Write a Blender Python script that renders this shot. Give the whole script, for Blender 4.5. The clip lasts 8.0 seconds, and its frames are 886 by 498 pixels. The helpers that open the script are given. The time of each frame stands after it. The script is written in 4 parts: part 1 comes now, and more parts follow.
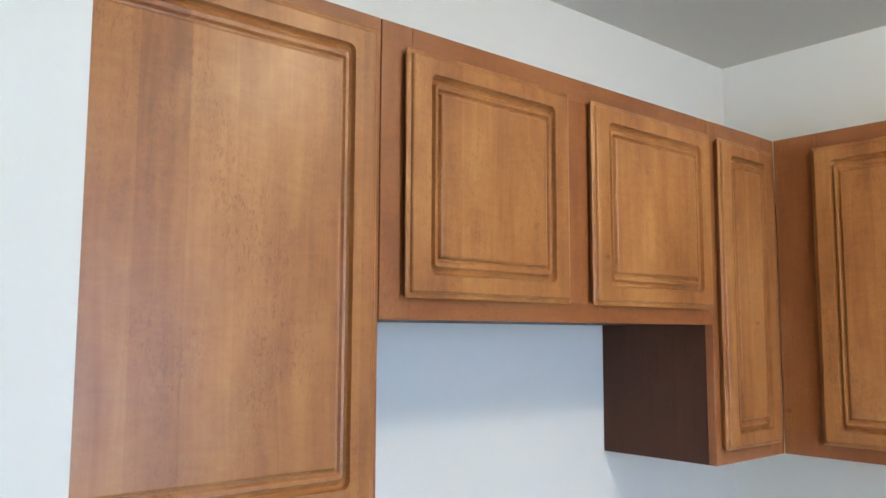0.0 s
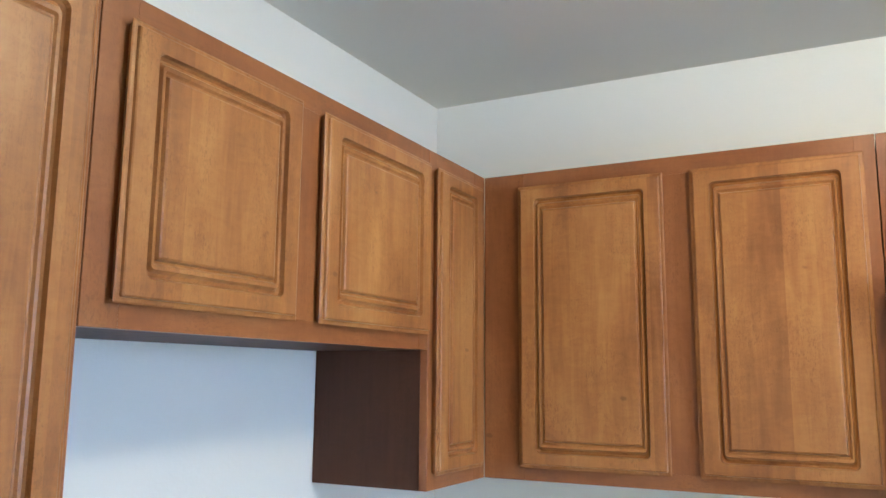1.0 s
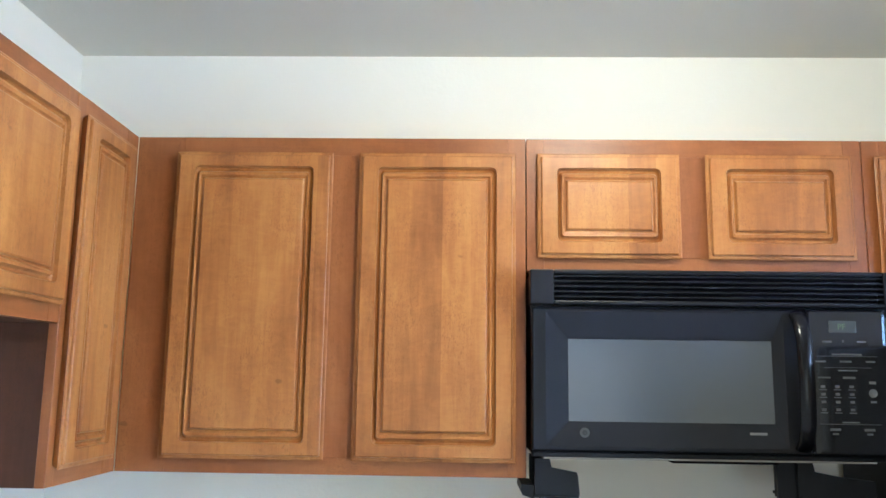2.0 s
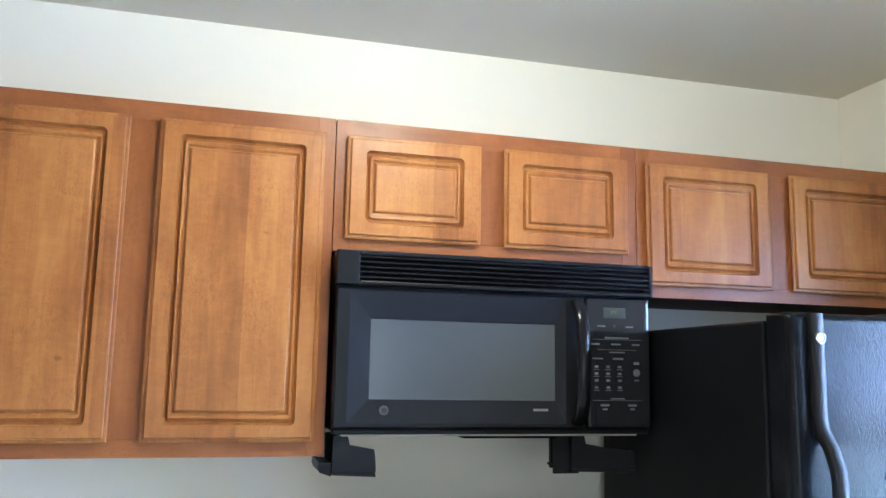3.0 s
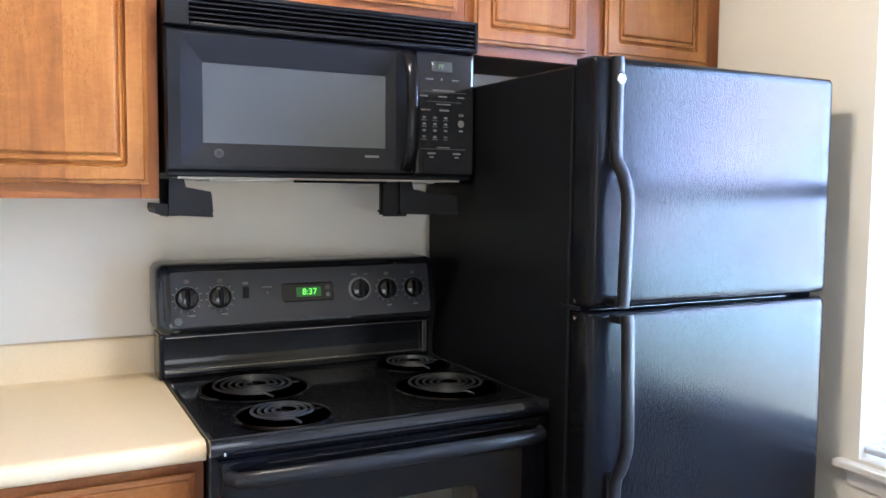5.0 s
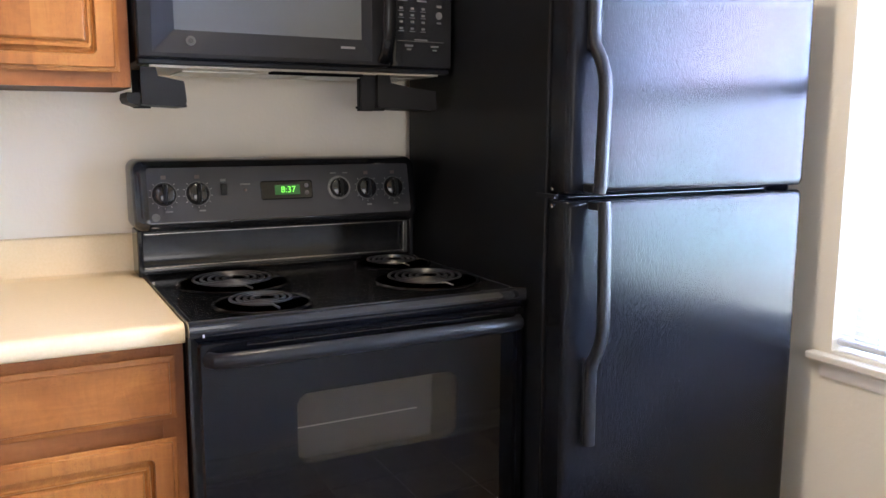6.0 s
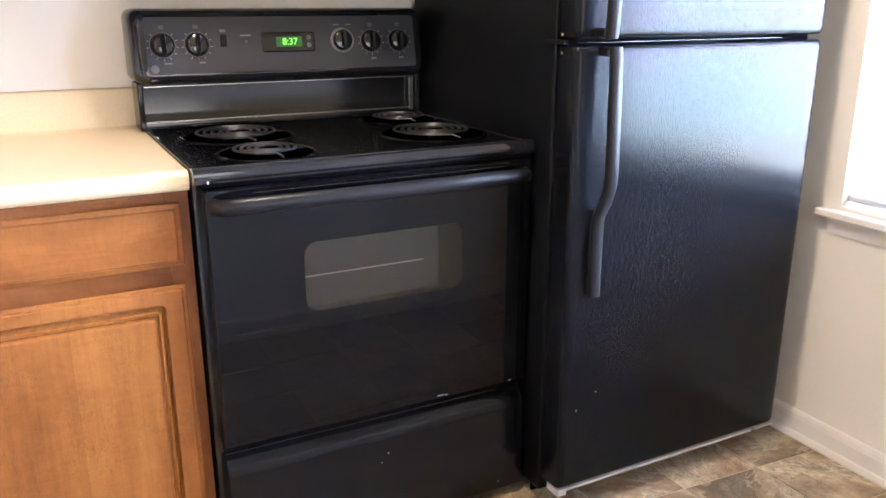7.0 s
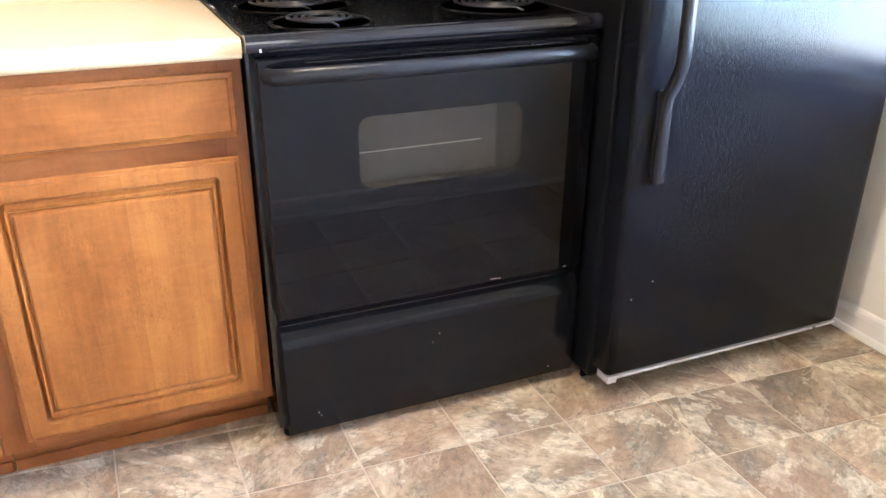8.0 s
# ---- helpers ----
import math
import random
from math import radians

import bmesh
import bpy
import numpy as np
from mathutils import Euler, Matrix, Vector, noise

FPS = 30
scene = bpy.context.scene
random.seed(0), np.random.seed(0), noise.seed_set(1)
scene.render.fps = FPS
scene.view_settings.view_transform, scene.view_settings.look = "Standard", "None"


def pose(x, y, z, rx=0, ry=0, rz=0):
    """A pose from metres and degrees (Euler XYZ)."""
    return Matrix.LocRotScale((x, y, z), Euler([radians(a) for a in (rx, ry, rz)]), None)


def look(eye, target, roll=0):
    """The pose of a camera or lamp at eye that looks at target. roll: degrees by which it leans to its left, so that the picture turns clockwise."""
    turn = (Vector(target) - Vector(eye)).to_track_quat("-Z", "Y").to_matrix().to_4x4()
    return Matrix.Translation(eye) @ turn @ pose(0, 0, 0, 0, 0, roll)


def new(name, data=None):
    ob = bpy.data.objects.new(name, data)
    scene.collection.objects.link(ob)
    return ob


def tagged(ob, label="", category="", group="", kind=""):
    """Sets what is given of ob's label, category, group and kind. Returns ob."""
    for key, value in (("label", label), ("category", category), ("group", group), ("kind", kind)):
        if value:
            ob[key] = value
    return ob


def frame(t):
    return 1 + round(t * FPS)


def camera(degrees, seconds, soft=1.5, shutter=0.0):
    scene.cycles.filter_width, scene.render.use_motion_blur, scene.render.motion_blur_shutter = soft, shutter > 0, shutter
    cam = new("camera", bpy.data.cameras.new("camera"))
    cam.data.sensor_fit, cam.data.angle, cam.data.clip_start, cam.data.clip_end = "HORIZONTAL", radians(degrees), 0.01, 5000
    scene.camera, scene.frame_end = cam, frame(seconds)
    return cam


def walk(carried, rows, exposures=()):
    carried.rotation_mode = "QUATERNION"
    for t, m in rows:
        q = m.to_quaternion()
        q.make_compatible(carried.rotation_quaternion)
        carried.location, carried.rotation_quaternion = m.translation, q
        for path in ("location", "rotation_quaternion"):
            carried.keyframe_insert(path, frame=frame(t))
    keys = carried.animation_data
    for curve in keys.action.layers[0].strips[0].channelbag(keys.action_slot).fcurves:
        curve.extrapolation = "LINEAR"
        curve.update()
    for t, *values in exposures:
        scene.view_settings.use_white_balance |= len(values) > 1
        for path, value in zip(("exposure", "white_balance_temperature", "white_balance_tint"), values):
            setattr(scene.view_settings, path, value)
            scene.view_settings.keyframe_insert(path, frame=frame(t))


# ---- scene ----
cam = camera(57.3, 8.0)
PATH = [
    (0, (-2.218, -1.274, 1.656), (-0.922, 0.235, 1.862), 0.2),
    (0.5, (-2.183, -1.233, 1.636), (-0.677, 0.053, 1.917), 0.3),
    (1, (-2.194, -1.173, 1.618), (-0.444, -0.257, 1.929), 0.5),
    (1.5, (-2.187, -1.12, 1.594), (-0.275, -0.626, 1.912), 0.7),
    (2, (-2.125, -1.075, 1.576), (-0.152, -1.019, 1.899), 0.8),
    (2.2, (-2.104, -1.037, 1.59), (-0.132, -1.165, 1.899), 0.7),
    (3.3, (-2.139, -0.962, 1.544), (-0.251, -1.562, 1.817), 1.1),
    (3.5, (-2.148, -0.94, 1.538), (-0.276, -1.604, 1.77), 1.1),
    (4, (-2.148, -0.929, 1.488), (-0.308, -1.707, 1.587), 0.9),
    (4.5, (-2.168, -0.939, 1.457), (-0.367, -1.806, 1.396), 0.6),
    (5.8, (-2.223, -0.963, 1.299), (-0.47, -1.895, 1.055), 0.1),
    (6, (-2.217, -0.968, 1.291), (-0.47, -1.895, 0.992), 0.2),
    (6.5, (-2.219, -0.973, 1.255), (-0.491, -1.884, 0.829), 0.1),
    (7, (-2.216, -0.973, 1.221), (-0.517, -1.853, 0.639), -0.0),
    (7.2, (-2.216, -0.963, 1.211), (-0.534, -1.832, 0.567), -0.1),
    (7.5, (-2.216, -0.965, 1.195), (-0.554, -1.807, 0.467), -0.0),
    (8, (-2.189, -0.991, 1.183), (-0.515, -1.704, 0.352), 0.3),
]
EXPOSURES = [(0.0, -1.01, 5980, 3), (0.5, -1.01, 5760, 2), (1.0, -0.95, 5680, 1), (1.5, -0.83, 5600, 0), (2.0, -0.50, 5560, 0), (3.5, -0.44, 5380, 1), (4.0, -0.27, 5330, 3), (4.5, -0.05, 5530, 6), (6.0, -0.02, 6400, 15), (7.0, 0.43, 6480, 17), (8.0, 0.71, 6420, 14)]
walk(cam, [(t, look(eye, target, roll)) for t, eye, target, roll in PATH], EXPOSURES)

# ---- light ----
world = bpy.data.worlds.new("sky")
scene.world = world
world.use_nodes = True
wn = world.node_tree.nodes
sky = wn.new("ShaderNodeTexSky")
sky.sky_type, sky.sun_disc = "NISHITA", False
sky.sun_elevation, sky.sun_rotation = radians(48), radians(60)
world.node_tree.links.new(sky.outputs[0], wn["Background"].inputs[0])
wn["Background"].inputs[1].default_value = 0.08
OUTSIDE = 112.0      # glow of the bright outdoors behind the kitchen window
DINING_FILL = 34.0   # added fill from an unseen opening in the dining room's far wall
DOME = 200.0        # glow of the ceiling light's diffuser


def area_lamp(name, m, w, h, power, colour):
    data = bpy.data.lights.new(name, "AREA")
    data.shape, data.size, data.size_y, data.energy, data.color = "RECTANGLE", w, h, power, colour
    ob = new(name, data)
    ob.matrix_world = m
    return ob


# unseen fill lamp, added to brighten the range wall
area_lamp("daylight_dining", look((-5.22, -1.5, 1.25), (0, -1.5, 1.20)), 1.7, 1.3, DINING_FILL, (1.0, 0.97, 0.93))

# ---- materials ----


class Nodes:
    """A small builder for node materials."""

    def __init__(self, name, rough=0.5, metal=0.0, spec=0.5):
        self.mat = bpy.data.materials.new(name)
        self.mat.use_nodes = True
        self.tree = self.mat.node_tree
        self.bsdf = self.tree.nodes["Principled BSDF"]
        self.bsdf.inputs["Roughness"].default_value = rough
        self.bsdf.inputs["Metallic"].default_value = metal
        self.bsdf.inputs["Specular IOR Level"].default_value = spec

    def add(self, kind, **inputs):
        n = self.tree.nodes.new(kind)
        for k, v in inputs.items():
            self.put(n, k.replace("_", " "), v)
        return n

    def put(self, n, key, v):
        sock = n.inputs[int(key)] if key.isdigit() else n.inputs[key]
        if isinstance(v, bpy.types.NodeSocket):
            self.tree.links.new(v, sock)
        else:
            sock.default_value = v

    def coords(self, scale=(1, 1, 1), shift=False):
        """Object coordinates as (x + y, x - y, z), scaled; shift: moved at random from piece to piece."""
        tc = self.add("ShaderNodeTexCoord")
        sep = self.add("ShaderNodeSeparateXYZ")
        self.put(sep, "0", tc.outputs["Object"])
        a = self.math("ADD", sep.outputs[0], sep.outputs[1])
        b = self.math("SUBTRACT", sep.outputs[0], sep.outputs[1])
        comb = self.add("ShaderNodeCombineXYZ")
        for i, (s, k) in enumerate(zip((a, b, sep.outputs[2]), scale)):
            self.put(comb, str(i), self.math("MULTIPLY", s, k))
        out = comb.outputs[0]
        if shift:
            info = self.add("ShaderNodeObjectInfo")
            r = self.math("MULTIPLY", info.outputs["Random"], 37.0)
            off = self.add("ShaderNodeVectorMath")
            off.operation = "ADD"
            self.put(off, "0", out)
            c = self.add("ShaderNodeCombineXYZ")
            for i in range(3):
                self.put(c, str(i), r)
            self.put(off, "1", c.outputs[0])
            out = off.outputs[0]
        return out

    def plain(self, scale=1.0):
        tc = self.add("ShaderNodeTexCoord")
        m = self.add("ShaderNodeVectorMath")
        m.operation = "MULTIPLY"
        self.put(m, "0", tc.outputs["Object"])
        self.put(m, "1", scale if isinstance(scale, tuple) else (scale,) * 3)
        return m.outputs[0]

    def math(self, op, a, b=0.0, clamp=False):
        n = self.add("ShaderNodeMath")
        n.operation, n.use_clamp = op, clamp
        self.put(n, "0", a)
        self.put(n, "1", b)
        return n.outputs[0]

    def noise(self, vec, scale=5.0, detail=4.0, rough=0.55, warp=0.0):
        n = self.add("ShaderNodeTexNoise", Vector=vec, Scale=scale, Detail=detail, Roughness=rough, Distortion=warp)
        return n.outputs["Fac"]

    def ramp(self, fac, *stops):
        n = self.add("ShaderNodeValToRGB", Fac=fac)
        els = n.color_ramp.elements
        while len(els) < len(stops):
            els.new(0.5)
        for e, (p, c) in zip(els, stops):
            e.position = p
            e.color = (*c, 1) if isinstance(c, tuple) else (c, c, c, 1)
        return n.outputs["Color"]

    def mix(self, fac, a, b, blend="MIX"):
        n = self.add("ShaderNodeMix")
        n.data_type, n.blend_type = "RGBA", blend
        for i, v in ((0, fac), (6, a), (7, b)):
            self.put(n, str(i), (*v, 1) if isinstance(v, tuple) and len(v) == 3 else v)
        return n.outputs[2]

    def bump(self, height, strength=0.2, distance=0.002):
        n = self.add("ShaderNodeBump", Height=height, Strength=strength, Distance=distance)
        self.put(self.bsdf, "Normal", n.outputs[0])

    def colour(self, v):
        self.put(self.bsdf, "Base Color", (*v, 1) if isinstance(v, tuple) else v)
        return self

    def rough(self, v):
        self.put(self.bsdf, "Roughness", v)
        return self


def wood(name, dark, mid, light, along="z", rough=0.375, planks=True, coat=0.10):
    n = Nodes(name, rough, spec=0.22)
    up = along == "z"
    fine = n.noise(n.coords((30.0, 10.0, 2.2) if up else (2.2, 2.2, 30.0), shift=True), 2.0, 5.0, 0.60, 0.9)
    broad = n.noise(n.coords((6.5, 2.2, 2.2) if up else (2.2, 2.2, 6.5), shift=True), 1.2, 4.0, 0.55, 0.5)
    curl = n.noise(n.coords((15.0, 5.0, 42.0) if up else (42.0, 14.0, 15.0), shift=True), 1.0, 4.0, 0.66, 1.8)
    tone = n.math("ADD", n.math("MULTIPLY", fine, 0.22), n.math("ADD", n.math("MULTIPLY", broad, 0.62), n.math("MULTIPLY", curl, 0.16)))
    if planks:
        # glued staves, each of its own tone
        sep = n.add("ShaderNodeSeparateXYZ")
        n.put(sep, "0", n.coords((1, 0, 0) if up else (0, 0, 1), shift=True))
        s = n.math("FLOOR", n.math("MULTIPLY", sep.outputs[0 if up else 2], 15.5))
        white = n.add("ShaderNodeTexWhiteNoise")
        white.noise_dimensions = "1D"
        n.put(white, "W", s)
        tone = n.math("ADD", tone, n.math("MULTIPLY", n.math("SUBTRACT", white.outputs["Value"], 0.5), 0.13))
    col = n.ramp(tone, (0.33, dark), (0.50, mid), (0.67, light))
    # small dark flecks of the grain, and rare knots
    fl = n.noise(n.coords((95, 32, 38) if up else (38, 12, 95), shift=True), 2.4, 4.0, 0.65, 1.2)
    patch = n.noise(n.coords((7, 3, 3.5) if up else (3.5, 3.5, 7), shift=True), 1.6, 2.0, 0.5)
    fleck = n.math("MULTIPLY", n.ramp(fl, (0.50, 0.0), (0.67, 0.54)), n.ramp(patch, (0.42, 0.10), (0.64, 1.0)))
    col = n.mix(fleck, col, tuple(c * 0.8 for c in dark))
    knot = n.noise(n.coords((15, 5, 26), shift=True), 1.5, 1.0, 0.4)
    col = n.mix(n.ramp(knot, (0.785, 0.0), (0.83, 0.45)), col, tuple(c * 0.5 for c in dark))
    n.colour(col)
    n.rough(n.ramp(fine, (0.3, rough + 0.06), (0.7, rough - 0.03)))
    n.bsdf.inputs["Coat Weight"].default_value = coat
    n.bsdf.inputs["Coat Roughness"].default_value = 0.30
    n.bump(n.math("ADD", fine, n.math("MULTIPLY", fl, 0.6)), 0.14, 0.0012)
    return n.mat


DOOR_TONES = ((0.160, 0.051, 0.0125), (0.264, 0.099, 0.0245), (0.368, 0.158, 0.043))
FRAME_TONES = ((0.132, 0.038, 0.0095), (0.198, 0.064, 0.0165), (0.252, 0.093, 0.026))
wood_door = wood("honey_maple", *DOOR_TONES)
wood_frame = wood("maple_frame", *FRAME_TONES, planks=False)
wood_frame_across = wood("maple_frame_across", *FRAME_TONES, along="u", planks=False)
# base cabinet fronts: honey maple darkened, shade put into the colour
SHADED_TONES = ((0.140, 0.041, 0.0092), (0.232, 0.079, 0.0175), (0.325, 0.126, 0.030))
shaded_door = wood("honey_maple_shaded", *SHADED_TONES)
shaded_rail = wood("honey_maple_shaded_across", *SHADED_TONES, along="u", planks=False)
# side maple, far darker than the fronts: shade is put into its colour
shaded_side = wood("maple_side_shaded", (0.032, 0.0098, 0.0034), (0.047, 0.0147, 0.0050), (0.063, 0.0205, 0.0072), rough=0.55, planks=False, coat=0.0)


def paint(name, base, peel=1.0, rough=0.72):
    n = Nodes(name, rough, spec=0.3)
    v = n.plain()
    big = n.noise(v, 0.9, 3.0)
    n.colour(n.mix(n.ramp(big, (0.3, 0.0), (0.75, 1.0)), tuple(c * 0.965 for c in base), base))
    h = n.math("ADD", n.noise(v, 95.0, 2.0, 0.5), n.math("MULTIPLY", n.noise(v, 34.0, 2.0), 0.8))
    n.bump(h, 0.17 * peel, 0.003)
    return n.mat


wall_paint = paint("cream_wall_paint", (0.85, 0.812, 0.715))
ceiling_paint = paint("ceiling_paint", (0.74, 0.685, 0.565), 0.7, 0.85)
trim_paint = paint("white_trim_paint", (0.80, 0.765, 0.70), 0.1, 0.4)


def black(name, base=0.012, rough=0.15, grain=0.0, scale=300.0, spec=0.5):
    n = Nodes(name, rough, spec=spec)
    v = n.plain()
    n.colour((base * 0.97, base * 1.04, base * 1.28))
    smear = n.noise(v, 5.0, 4.0, 0.6)
    n.rough(n.math("ADD", n.math("MULTIPLY", smear, 0.03 + rough * 0.12), rough - 0.015 - rough * 0.06))
    if grain:
        n.bump(n.noise(v, scale, 2.0, 0.5, 0.5), grain, 0.0015)
    return n.mat


def pebbled():
    """Black door skin with shallow dimples drawn out upwards."""
    n = Nodes("black_pebbled_steel", 0.11, spec=0.13)
    n.colour((0.0044, 0.0050, 0.0064))
    v = n.plain((290.0, 290.0, 140.0))
    d = n.noise(v, 1.0, 2.0, 0.55, 0.6)
    smear = n.noise(n.plain(), 4.0, 4.0, 0.6)
    n.rough(n.ramp(smear, (0.3, 0.078), (0.7, 0.115)))
    n.bump(n.math("ADD", d, n.math("MULTIPLY", n.noise(n.plain((80.0, 80.0, 30.0)), 1.0, 2.0), 0.35)), 0.26, 0.0015)
    return n.mat


enamel = black("black_enamel", 0.009, 0.08, spec=0.5)
drawer_enamel = black("black_drawer_enamel", 0.0035, 0.17, spec=0.22)
riser_enamel = black("black_riser_enamel", 0.005, 0.14, spec=0.45)
satin = black("black_satin_plastic", 0.007, 0.34, spec=0.15)
matte_black = black("black_matte_plastic", 0.005, 0.45, spec=0.18)
oven_glass = black("black_oven_glass", 0.0026, 0.03, spec=0.22)
panel_grey = black("charcoal_panel", 0.013, 0.36, spec=0.07)
guard_grey = black("charcoal_control_face", 0.026, 0.36, spec=0.36)
fridge_skin = pebbled()
fridge_side = black("black_fridge_side", 0.0045, 0.36, 0.10, 240.0, 0.12)
handle_gloss = black("black_bowed_handle", 0.005, 0.20, spec=0.22)
handle_black = black("black_handle_plastic", 0.007, 0.34, spec=0.26)
gap_black = Nodes("dark_gap", 0.9, spec=0.0).colour((0.004, 0.004, 0.005)).mat
mesh_grey = Nodes("oven_window_screen", 0.4).colour((0.062, 0.063, 0.062)).mat
micro_screen = Nodes("microwave_window_screen", 0.14, spec=0.3).colour((0.058, 0.065, 0.073)).mat
grey_print = Nodes("grey_print", 0.6).colour((0.13, 0.134, 0.14)).mat
tick_print = Nodes("pale_tick_print", 0.6).colour((0.30, 0.30, 0.30)).mat
key_print = Nodes("keypad_print", 0.6).colour((0.065, 0.067, 0.072)).mat
dim_print = Nodes("dim_grey_print", 0.6).colour((0.07, 0.07, 0.075)).mat
red_print = Nodes("faded_red_print", 0.6).colour((0.095, 0.072, 0.068)).mat
chrome = Nodes("chrome", 0.16, 1.0).colour((0.62, 0.62, 0.63)).mat
worn_chrome = black("darkened_chrome_pan", 0.006, 0.16, spec=0.45)
trim_metal = Nodes("dull_metal_trim", 0.22, 1.0).colour((0.48, 0.475, 0.46)).mat
trim_dark = Nodes("dark_metal_edge", 0.25, 1.0).colour((0.13, 0.13, 0.135)).mat
pan_rim = Nodes("dull_chrome_rim", 0.18, 1.0).colour((0.075, 0.075, 0.078)).mat
coil_metal = black("burner_coil_metal", 0.014, 0.30)
steel = Nodes("galvanised_steel", 0.4, 1.0).colour((0.55, 0.54, 0.50)).mat
white_plastic = Nodes("white_plastic", 0.35).colour((0.80, 0.79, 0.76)).mat


def thin_white(name, base):
    """Thin white plastic that lets some light through."""
    n = Nodes(name, 0.45).colour(base)
    tr = n.add("ShaderNodeBsdfTranslucent", Color=(*base, 1))
    mx = n.add("ShaderNodeMixShader", Fac=0.55)
    n.put(mx, "1", n.bsdf.outputs[0])
    n.put(mx, "2", tr.outputs[0])
    n.tree.links.new(mx.outputs[0], n.tree.nodes["Material Output"].inputs[0])
    return n.mat


slat_white = thin_white("white_blind_slat", (0.85, 0.86, 0.86))
rail_grey = Nodes("clear_grey_rail", 0.25).colour((0.55, 0.57, 0.60)).mat
under_tan = Nodes("pale_metal_underside", 0.45).colour((0.42, 0.38, 0.31)).mat
edge_white = Nodes("chipped_white_strip", 0.6).colour((0.40, 0.39, 0.375)).mat


def glow(name, colour, strength):
    n = Nodes(name, 0.4).colour((0.01, 0.02, 0.01))
    n.bsdf.inputs["Emission Color"].default_value = (*colour, 1)
    n.bsdf.inputs["Emission Strength"].default_value = strength
    return n.mat


led_green = glow("green_digits", (0.20, 1.0, 0.10), 1.5)
led_back = glow("green_display_ground", (0.02, 0.75, 0.05), 0.10)
lcd_dim = glow("dim_green_digits", (0.35, 0.6, 0.1), 0.13)
lamp_glass = glow("lit_white_glass", (1.0, 0.86, 0.67), DOME)
lcd_back = Nodes("grey_lcd", 0.2).colour((0.030, 0.033, 0.029)).mat


def laminate():
    n = Nodes("cream_laminate", 0.33)
    v = n.plain()
    f = n.noise(v, 160.0, 3.0, 0.6)
    b = n.noise(v, 2.5, 3.0)
    n.colour(n.mix(n.ramp(b, (0.3, 0.0), (0.7, 0.3)), n.ramp(f, (0.35, (0.65, 0.52, 0.325)), (0.65, (0.685, 0.555, 0.36))), (0.63, 0.51, 0.325)))
    n.bump(f, 0.04, 0.0006)
    return n.mat


counter_mat = laminate()


def slate():
    n = Nodes("slate_vinyl_tile", 0.42)
    tc = n.add("ShaderNodeTexCoord")
    info = n.add("ShaderNodeObjectInfo")
    geo = n.add("ShaderNodeNewGeometry")
    r = n.math("ADD", n.math("MULTIPLY", info.outputs["Random"], 53.0), n.math("MULTIPLY", geo.outputs["Random Per Island"], 29.0))
    c = n.add("ShaderNodeCombineXYZ")
    n.put(c, "0", r)
    n.put(c, "1", n.math("MULTIPLY", r, 1.7))
    n.put(c, "2", r)
    rot = n.add("ShaderNodeVectorRotate")
    rot.rotation_type = "Z_AXIS"
    n.put(rot, "Vector", tc.outputs["Object"])
    n.put(rot, "Angle", n.math("MULTIPLY", r, 2.3))
    off = n.add("ShaderNodeVectorMath")
    off.operation = "ADD"
    n.put(off, "0", rot.outputs[0])
    n.put(off, "1", c.outputs[0])
    st = n.add("ShaderNodeVectorMath")
    st.operation = "MULTIPLY"
    n.put(st, "0", off.outputs[0])
    n.put(st, "1", (1.0, 1.5, 1.0))
    v = st.outputs[0]
    big = n.noise(v, 4.5, 8.0, 0.60, 0.5)
    lay = n.noise(v, 6.0, 9.0, 0.62, 0.7)
    lay2 = n.noise(v, 11.0, 9.0, 0.64, 0.9)
    fine = n.noise(v, 42.0, 6.0, 0.74, 0.4)
    hue = n.math("FRACT", n.math("MULTIPLY", r, 7.31))
    col = n.ramp(big, (0.34, (0.175, 0.130, 0.095)), (0.46, (0.30, 0.222, 0.158)), (0.54, (0.40, 0.305, 0.220)), (0.66, (0.53, 0.435, 0.330)))
    # flaked layers with crisp edges: pale, grey and rust
    col = n.mix(n.ramp(lay, (0.53, 0.0), (0.55, 0.62)), col, n.ramp(fine, (0.35, (0.50, 0.42, 0.325)), (0.65, (0.70, 0.625, 0.51))))
    col = n.mix(n.ramp(lay2, (0.425, 0.7), (0.445, 0.0)), col, n.ramp(fine, (0.35, (0.165, 0.143, 0.115)), (0.65, (0.34, 0.30, 0.245))))
    rust = n.noise(v, 3.0, 7.0, 0.6, 0.6)
    col = n.mix(n.ramp(rust, (0.53, 0.0), (0.58, 0.55)), col, (0.305, 0.190, 0.118))
    crack = n.noise(v, 6.5, 8.0, 0.6, 0.8)
    vein = n.math("ABSOLUTE", n.math("SUBTRACT", crack, 0.5))
    col = n.mix(n.ramp(vein, (0.0, 0.6), (0.009, 0.0)), col, (0.085, 0.066, 0.052))
    col = n.mix(0.62, col, n.ramp(fine, (0.3, 0.25), (0.7, 0.75)), "OVERLAY")
    n.colour(n.mix(1.0, col, n.ramp(hue, (0.0, (0.76, 0.72, 0.62)), (0.5, (0.98, 0.985, 0.90)), (1.0, (1.08, 1.07, 0.95))), "MULTIPLY"))
    n.rough(n.ramp(lay, (0.3, 0.36), (0.7, 0.5)))
    n.bump(n.math("ADD", n.ramp(lay, (0.52, 0.0), (0.56, 1.0)), n.math("ADD", n.math("MULTIPLY", fine, 0.5), n.ramp(vein, (0.0, 0.0), (0.02, 0.8)))), 0.25, 0.0014)
    return n.mat


